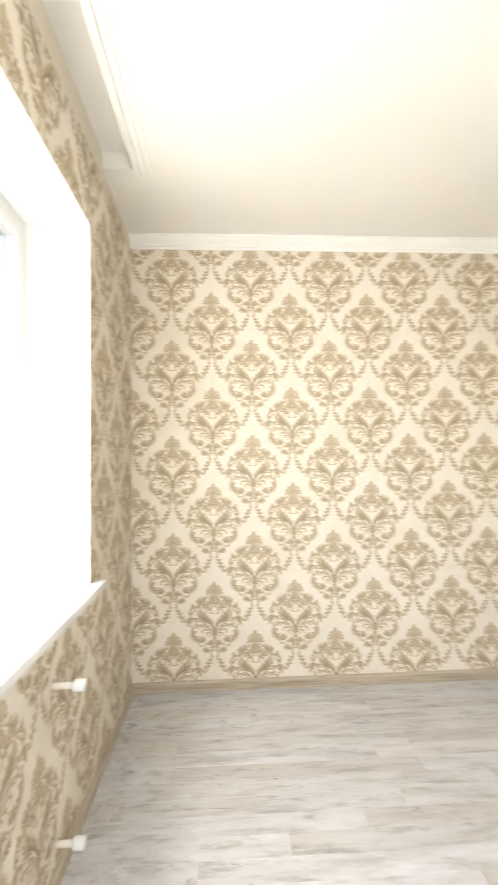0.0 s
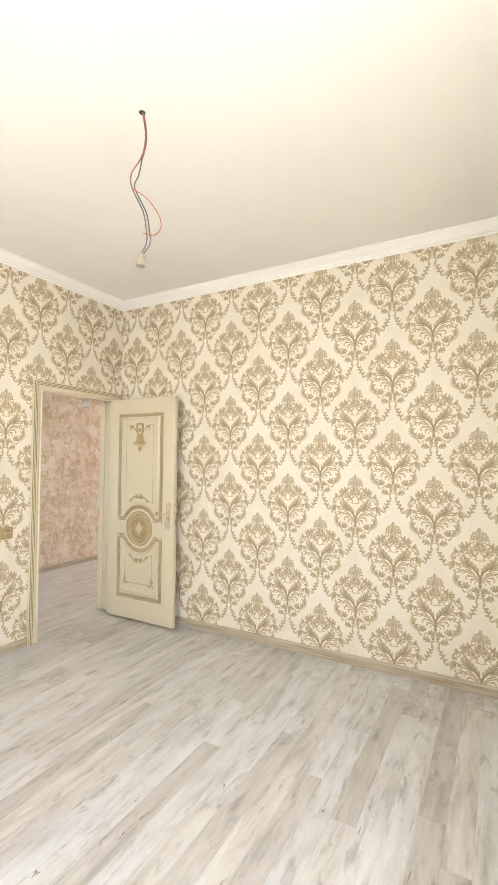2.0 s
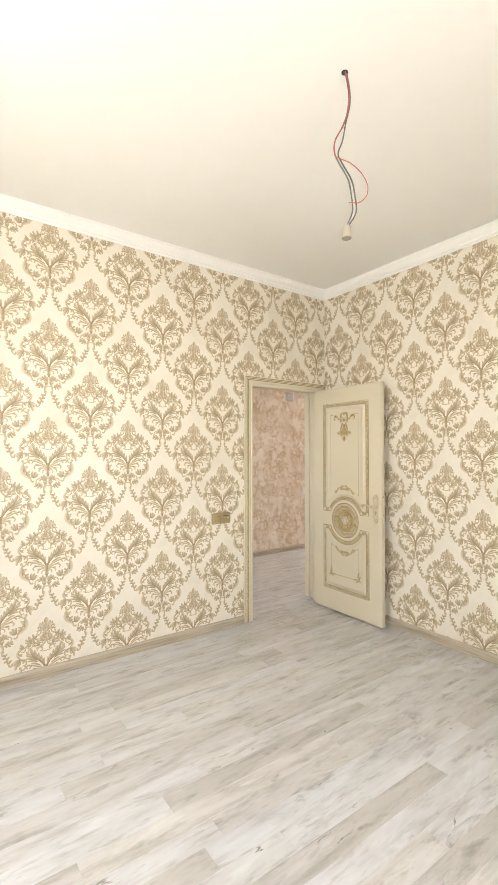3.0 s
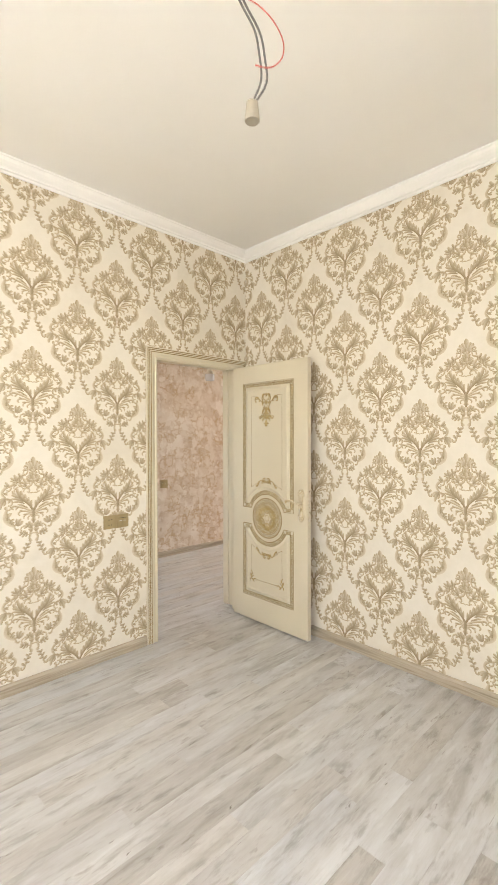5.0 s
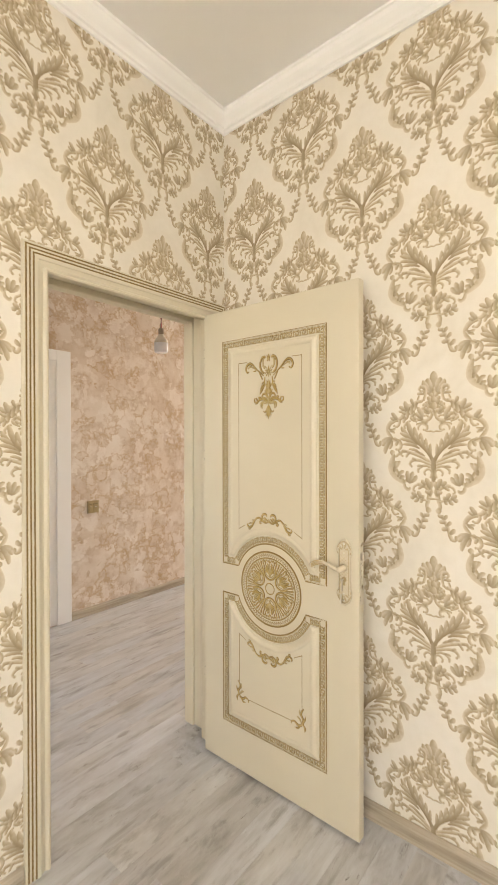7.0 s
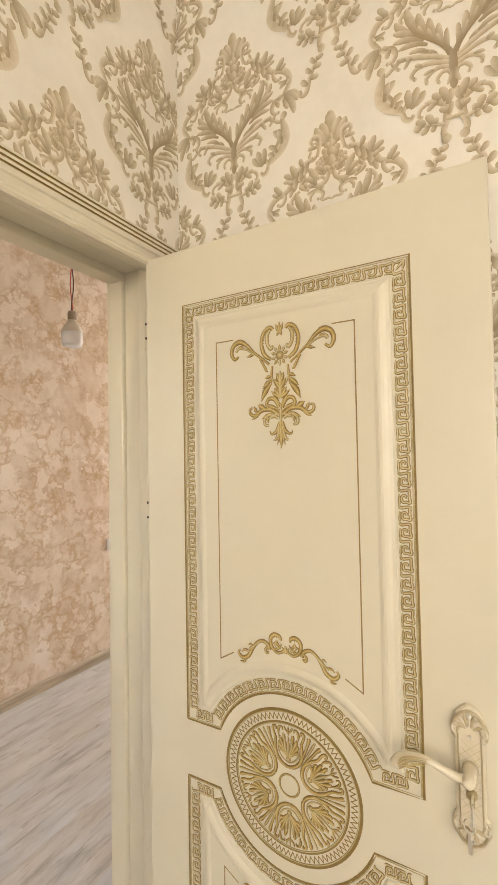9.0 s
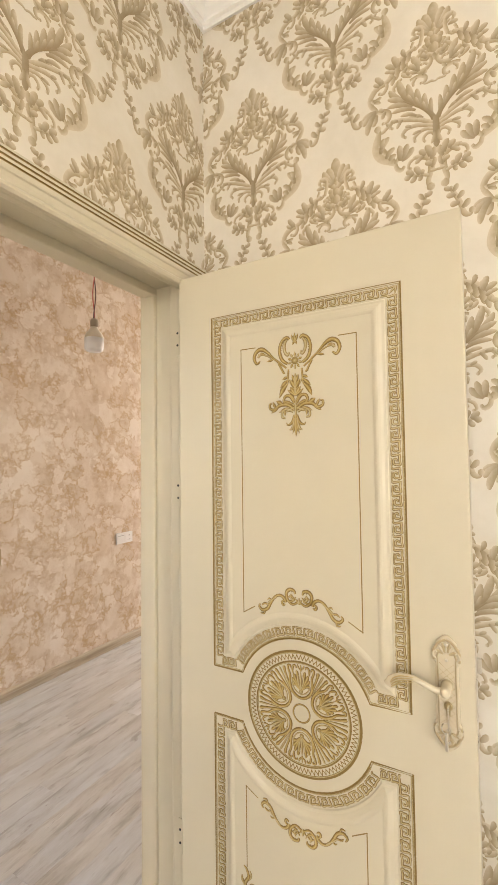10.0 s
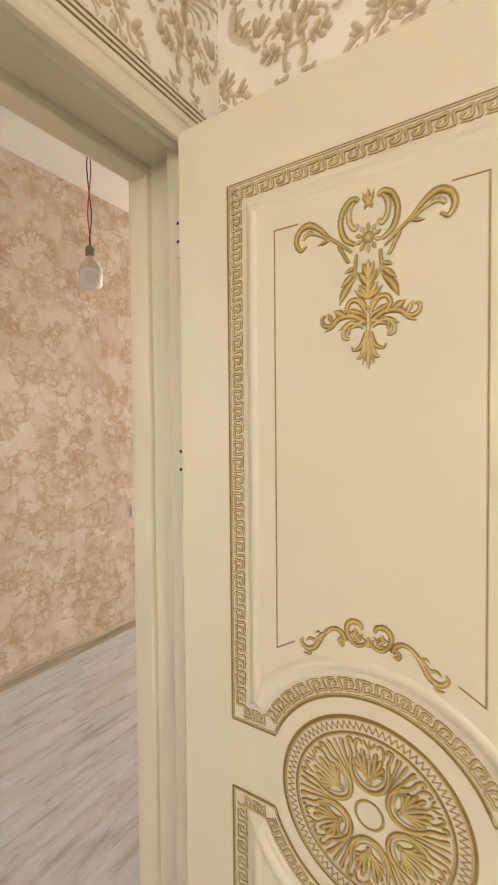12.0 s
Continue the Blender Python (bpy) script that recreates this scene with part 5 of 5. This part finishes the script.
    # small leaf, bottom scrolls and leaves
    scroll((0.1023, -0.3869, 0.0095), (0.0986, -0.4039, 0.0117), (0.0874, -0.4117, 0.0117), (0.0812, -0.4063, 0.0081), knob=0.0096)
    scroll((0.1023, -0.3892, 0.0088), (0.0911, -0.3753, 0.0117), (0.0787, -0.3656, 0.0102), (0.0701, -0.3651, 0.0066))
    lobe((0.0924, -0.3769), (0.0825, -0.3577), 0.0121, 0.1)
    lobe((0.0860, -0.3870), (0.0560, -0.3600), 0.0190, 0.08, 0.4)
    lobe((0.0880, -0.3860), (0.0700, -0.3460), 0.0190, 0.04, 0.4)
    lobe((0.0900, -0.3850), (0.0900, -0.3440), 0.0180, 0.0, 0.4)
    scroll((0.0167, -0.4756, 0.0146), (0.0223, -0.4638, 0.0124), (0.018, -0.4453, 0.0139), (0.013, -0.4231, 0.0176), (0.0155, -0.4046, 0.0205), (0.0267, -0.3945, 0.019), (0.044, -0.3909, 0.0146), (0.0577, -0.3896, 0.0073))
    lobe((0.0143, -0.4235), (0.0291, -0.4112), 0.0148, 0.1)
    lobe((0.013, -0.4288), (0.0056, -0.4036), 0.0121, 0.1)
    lobe((0.0143, -0.4064), (0.0068, -0.3767), 0.0175, 0.1)
    lobe((0.0167, -0.3993), (0.0267, -0.3671), 0.0188, 0.1)
    lobe((0.0279, -0.3926), (0.0428, -0.3757), 0.0161, 0.1)
    lobe((0.0304, -0.3945), (0.0527, -0.4074), 0.0134, 0.1)
    scroll((0.0502, -0.3906, 0.0073), (0.0651, -0.3977, 0.0088), (0.0701, -0.4119, 0.0073), (0.0639, -0.4156, 0.0059), knob=0.0084)
    knob((0.0167, -0.4779), 0.0102)
    scroll((0.0192, -0.4479, 0.0073), (0.0341, -0.4413, 0.0095), (0.0515, -0.4366, 0.0102), (0.0676, -0.4327, 0.0073))
    lobe((0.0366, -0.4398), (0.0378, -0.4266), 0.0134, 0.1)
    lobe((0.044, -0.4388), (0.0552, -0.415), 0.0175, 0.1)
    lobe((0.0577, -0.4352), (0.0763, -0.4207), 0.0175, 0.1)
    lobe((0.0626, -0.4345), (0.0787, -0.4431), 0.0175, 0.1)
    lobe((0.0502, -0.4385), (0.0663, -0.4517), 0.0148, -0.1)
    lobe((0.0378, -0.4414), (0.0465, -0.4533), 0.0134, -0.1)
    scroll((0.0, -0.4372, 0.0066), (0.0081, -0.4375, 0.0081), (0.0167, -0.4357, 0.0059))
    return d


MOTIF = damask_motif()
MV, MF, MU = np.array(MOTIF.v), np.array(MOTIF.f), np.array(MOTIF.uv)


def paper_wall(name, wall, u_tip, z_tip, u0, u1, holes, to_world):
    """Repeats the motif over a wall from u0 to u1; trims it at the ends and leaves out the holes (u0, u1, z0, z1)."""
    verts, faces, prints, base = [], [], [], 0
    k0, k1 = math.floor((u0 - u_tip) / (PX / 2)) - 1, math.ceil((u1 - u_tip) / (PX / 2)) + 1
    for k in range(k0, k1 + 1):
        for m in range(-5, 7):
            z = z_tip + PZ * (m + (0.5 if k % 2 else 0))
            u = u_tip + PX / 2 * k
            if z - 0.5 > 2.95 or z < 0.03:
                continue
            v = MV.copy()
            v[:, 0] += u
            v[:, 1] += z
            c = v[MF].mean(axis=1)
            keep = (c[:, 0] > u0) & (c[:, 0] < u1) & (c[:, 1] > 0.04) & (c[:, 1] < 2.935)
            for a, b, lo, hi in holes:
                keep &= ~((c[:, 0] > a) & (c[:, 0] < b) & (c[:, 1] > lo) & (c[:, 1] < hi))
            if not keep.any():
                continue
            v[:, 0] = np.clip(v[:, 0], u0, u1)
            used = np.unique(MF[keep])
            remap = np.full(len(v), -1)
            remap[used] = np.arange(len(used))
            verts.append(v[used])
            faces.append(remap[MF[keep]] + base)
            prints.append(MU[used])
            base += len(used)
    V = np.concatenate(verts)
    F = np.concatenate(faces)
    me = bpy.data.meshes.new(name)
    me.from_pydata([to_world(*p) for p in V.tolist()], [], F.tolist())
    me.materials.append(M_PRINT)
    layer = me.uv_layers.new(name="UVMap")
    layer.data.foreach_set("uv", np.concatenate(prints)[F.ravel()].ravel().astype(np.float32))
    me.update()
    ob = new(name, me)
    ob.parent = wall
    return tagged(ob, "embossed taupe damask sprays printed on cream paper", "", "", "stuff")


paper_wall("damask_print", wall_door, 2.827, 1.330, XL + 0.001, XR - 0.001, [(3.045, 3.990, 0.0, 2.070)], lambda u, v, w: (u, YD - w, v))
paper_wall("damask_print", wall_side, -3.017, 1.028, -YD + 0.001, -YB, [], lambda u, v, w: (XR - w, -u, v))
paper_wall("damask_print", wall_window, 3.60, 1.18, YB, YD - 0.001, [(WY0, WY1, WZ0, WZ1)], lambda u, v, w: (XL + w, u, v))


# ---- small things ----
def wall_point(name, x0, z0, y, units, material, label, category, size=0.086):
    """A row of square switch or socket units on a wall that faces -y."""
    top = tagged(new(name), label, category)
    top.location = (x0, y, z0)
    for k, kind in enumerate(units):
        a = k * (size + 0.0006)
        plate = part("plate", boxes(((a, -0.010, 0), (a + size, 0.0, size)), bevel=0.0025), material, top)
        if kind == "socket":
            part("face", boxes(((a + 0.010, -0.0118, 0.010), (a + size - 0.010, -0.0098, size - 0.010)), bevel=0.0008), material, plate)
            for du, dv in ((-0.009, 0.016), (0.009, 0.016), (-0.009, -0.018), (0.009, -0.018)):
                bm = bmesh.new()
                lathe(bm, [(0.0034, -0.0118), (0.0034, -0.0123)], (a + size / 2 + du, 0, size / 2 + dv), 'Y', 12)
                part("hole", bm, M_DARK, plate)
        else:
            n = 2
            w = (size - 0.022) / n
            for j in range(n):
                r = part("rocker", boxes(((a + 0.011 + j * w + 0.0006, -0.0135, 0.014), (a + 0.011 + (j + 1) * w - 0.0006, -0.0098, size - 0.014)), bevel=0.001), material, plate)
                part("marker", boxes(((a + 0.011 + (j + 0.5) * w - 0.008, -0.0141, size * 0.50), (a + 0.011 + (j + 0.5) * w + 0.008, -0.0134, size * 0.50 + 0.003)), bevel=0.0003), M_PVC, r)
            part("groove", boxes(((a + 0.014, -0.0140, size * 0.72), (a + size - 0.014, -0.0134, size * 0.72 + 0.0022))), M_DARK, plate)
    return top


wall_point("wall_socket", 2.724, 0.848, YD, ("socket", "switch"), M_BRASS, "champagne double wall plate, socket beside twin switch", "socket", 0.0875)
wall_point("light_switch", 4.378, 0.835, YP, ("switch",), M_BRASS, "champagne switch on pink mottled wallpaper", "switch", 0.10)
wall_point("wall_socket", 5.43, 0.803, YP, ("switch", "socket"), M_PVC, "white switch and socket plate on pink wall", "socket", 0.088)


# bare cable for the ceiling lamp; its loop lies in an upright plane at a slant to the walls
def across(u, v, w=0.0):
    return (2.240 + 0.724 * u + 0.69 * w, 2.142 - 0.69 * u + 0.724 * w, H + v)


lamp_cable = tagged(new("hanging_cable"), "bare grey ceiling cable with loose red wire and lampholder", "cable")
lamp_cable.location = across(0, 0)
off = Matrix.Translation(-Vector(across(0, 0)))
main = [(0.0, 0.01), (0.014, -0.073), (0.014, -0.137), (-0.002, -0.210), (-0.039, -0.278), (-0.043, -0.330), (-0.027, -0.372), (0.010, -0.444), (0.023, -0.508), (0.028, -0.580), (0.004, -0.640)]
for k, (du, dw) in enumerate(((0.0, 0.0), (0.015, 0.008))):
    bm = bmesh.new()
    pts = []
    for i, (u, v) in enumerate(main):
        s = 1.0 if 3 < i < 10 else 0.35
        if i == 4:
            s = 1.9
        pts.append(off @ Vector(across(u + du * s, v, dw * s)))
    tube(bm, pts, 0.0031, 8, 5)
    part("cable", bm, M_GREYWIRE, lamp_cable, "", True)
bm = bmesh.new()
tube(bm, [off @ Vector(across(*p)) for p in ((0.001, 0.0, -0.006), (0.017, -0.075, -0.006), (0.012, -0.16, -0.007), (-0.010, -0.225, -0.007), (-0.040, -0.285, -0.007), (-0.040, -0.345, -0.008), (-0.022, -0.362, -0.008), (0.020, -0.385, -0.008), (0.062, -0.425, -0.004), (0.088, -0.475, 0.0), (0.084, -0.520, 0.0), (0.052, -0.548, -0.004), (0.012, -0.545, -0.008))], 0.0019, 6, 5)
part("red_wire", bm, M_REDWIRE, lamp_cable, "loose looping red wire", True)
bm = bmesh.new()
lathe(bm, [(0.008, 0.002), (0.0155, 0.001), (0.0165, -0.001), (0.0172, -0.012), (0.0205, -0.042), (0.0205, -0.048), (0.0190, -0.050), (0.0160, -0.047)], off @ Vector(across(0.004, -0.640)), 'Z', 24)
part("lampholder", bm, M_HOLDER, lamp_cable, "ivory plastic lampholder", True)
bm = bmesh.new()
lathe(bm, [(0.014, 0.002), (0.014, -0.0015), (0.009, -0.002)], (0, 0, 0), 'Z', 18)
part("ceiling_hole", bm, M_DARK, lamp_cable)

# pendant bulb in the hall
BX, BY = 4.490, 5.072
bulb = tagged(new("hanging_bulb"), "unlit white LED bulb on twisted red and dark wires", "light bulb")
bulb.location = (BX, BY, 2.058)
bm = bmesh.new()
lathe(bm, [(0.002, 0.0), (0.030, 0.001), (0.043, 0.006), (0.0495, 0.018), (0.0505, 0.040), (0.0500, 0.074)], (0, 0, 0), 'Z', 32)
part("diffuser", bm, M_BULB, bulb, "white opal diffuser", True)
bm = bmesh.new()
lathe(bm, [(0.0505, 0.074), (0.049, 0.086), (0.040, 0.104), (0.028, 0.118), (0.021, 0.130), (0.018, 0.138)], (0, 0, 0), 'Z', 32)
part("housing", bm, M_BULBNECK, bulb, "cream bulb body", True)
bm = bmesh.new()
lathe(bm, [(0.018, 0.136), (0.021, 0.140), (0.0215, 0.168), (0.018, 0.180), (0.007, 0.184)], (0, 0, 0), 'Z', 24)
part("lampholder", bm, plain("taupe_lampholder", (0.36, 0.29, 0.21), 0.4, 0, 0.05), bulb, "taupe lampholder", True)
for ph, mt, nm in ((0, M_REDWIRE, "red_wire"), (math.pi, M_DKWIRE, "dark_wire")):
    bm = bmesh.new()
    pts = []
    for k in range(40):
        t = k / 39
        r = 0.015 * math.sin(math.pi * min(1, t * 1.02)) * (0.6 + 0.4 * math.cos(t * 9)) + 0.003
        pts.append((r * math.cos(ph + t * 13), r * math.sin(ph + t * 13), 0.182 + t * (H - 0.004 - 2.058 - 0.182)))
    tube(bm, pts, 0.0029, 6, 2)
    part(nm, bm, mt, bulb, "", True)
bm = bmesh.new()
lathe(bm, [(0.010, H - 2.065), (0.010, H - 2.0627)], (0, 0, 0), 'Z', 14)
part("ceiling_hole", bm, M_DARK, bulb)

# capped radiator pipe stubs under the window
for z in (0.700, 0.166):
    stub = tagged(new("radiator_pipe_stub"), "capped white radiator pipe stub in papered wall", "pipe", "stubs under the window")
    stub.location = (XL, 2.66, z)
    bm = bmesh.new()
    lathe(bm, [(0.011, -0.005), (0.011, 0.075)], (0, 0, 0), 'X', 16)
    part("pipe", bm, M_PIPE, stub, "", True)
    bm = bmesh.new()
    lathe(bm, [(0.012, 0.070), (0.0205, 0.074), (0.0215, 0.082), (0.0215, 0.106), (0.018, 0.112), (0.006, 0.114)], (0, 0, 0), 'X', 20)
    part("cap", bm, M_PVC, stub, "", True)

# second door in the hall, shut, white
hd = tagged(new("door_2"), "shut white hall door in its flat casing", "door", "", "structure")
part("casing", boxes(((4.115, YP - 0.018, 0.001), (4.232, YP, 2.13)), bevel=0.004), M_WHITE, hd)
part("casing", boxes(((3.16, YP - 0.018, 0.001), (3.243, YP, 2.13)), bevel=0.004), M_WHITE, hd)
part("casing", boxes(((3.243, YP - 0.018, 2.047), (4.115, YP, 2.13)), bevel=0.004), M_WHITE, hd)
part("leaf", boxes(((3.243, YP - 0.010, 0.008), (4.115, YP, 2.047)), bevel=0.003), M_WHITE, hd)


# ---- floor boards ----
PW, PL = 0.104, 1.21
plank_bm = bmesh.new()
box(plank_bm, (0.0002, 0.0002, -0.010), (PL - 0.0002, PW - 0.0002, 0))
plank_me = bpy.data.meshes.new("plank")
bmesh.ops.bevel(plank_bm, geom=[e for e in plank_bm.edges if all(v.co.z > -0.001 for v in e.verts)], offset=0.0006, segments=1, affect='EDGES')
bmesh.ops.recalc_face_normals(plank_bm, faces=plank_bm.faces)
plank_bm.to_mesh(plank_me)
plank_bm.free()
plank_me.materials.append(M_FLOOR)
floor_ob = bpy.data.objects["floor"]


def lay_boards(x0, x1, y0, y1, seed):
    """Boards run along x, with ends staggered row by row; the last row is cut at the wall."""
    rnd = random.Random(seed)
    y = y0
    while y < y1 - 0.001:
        x = x0 - rnd.random() * PL
        w = min(PW, y1 - y)
        while x < x1:
            a, b = max(x, x0), min(x + PL, x1)
            if b - a > 0.03:
                ob = new("plank", plank_me)
                ob.parent = floor_ob
                ob.matrix_basis = pose(a, y, 0) @ Matrix.Diagonal(((b - a) / PL, w / PW, 1, 1))
            x += PL
        y += PW


lay_boards(XL, XR, YD - 36 * PW, YD, 3)
lay_boards(DX0, DX1, YD, YD + 2 * PW, 9)
lay_boards(XW, XE, YD + 2 * PW, YP, 5)
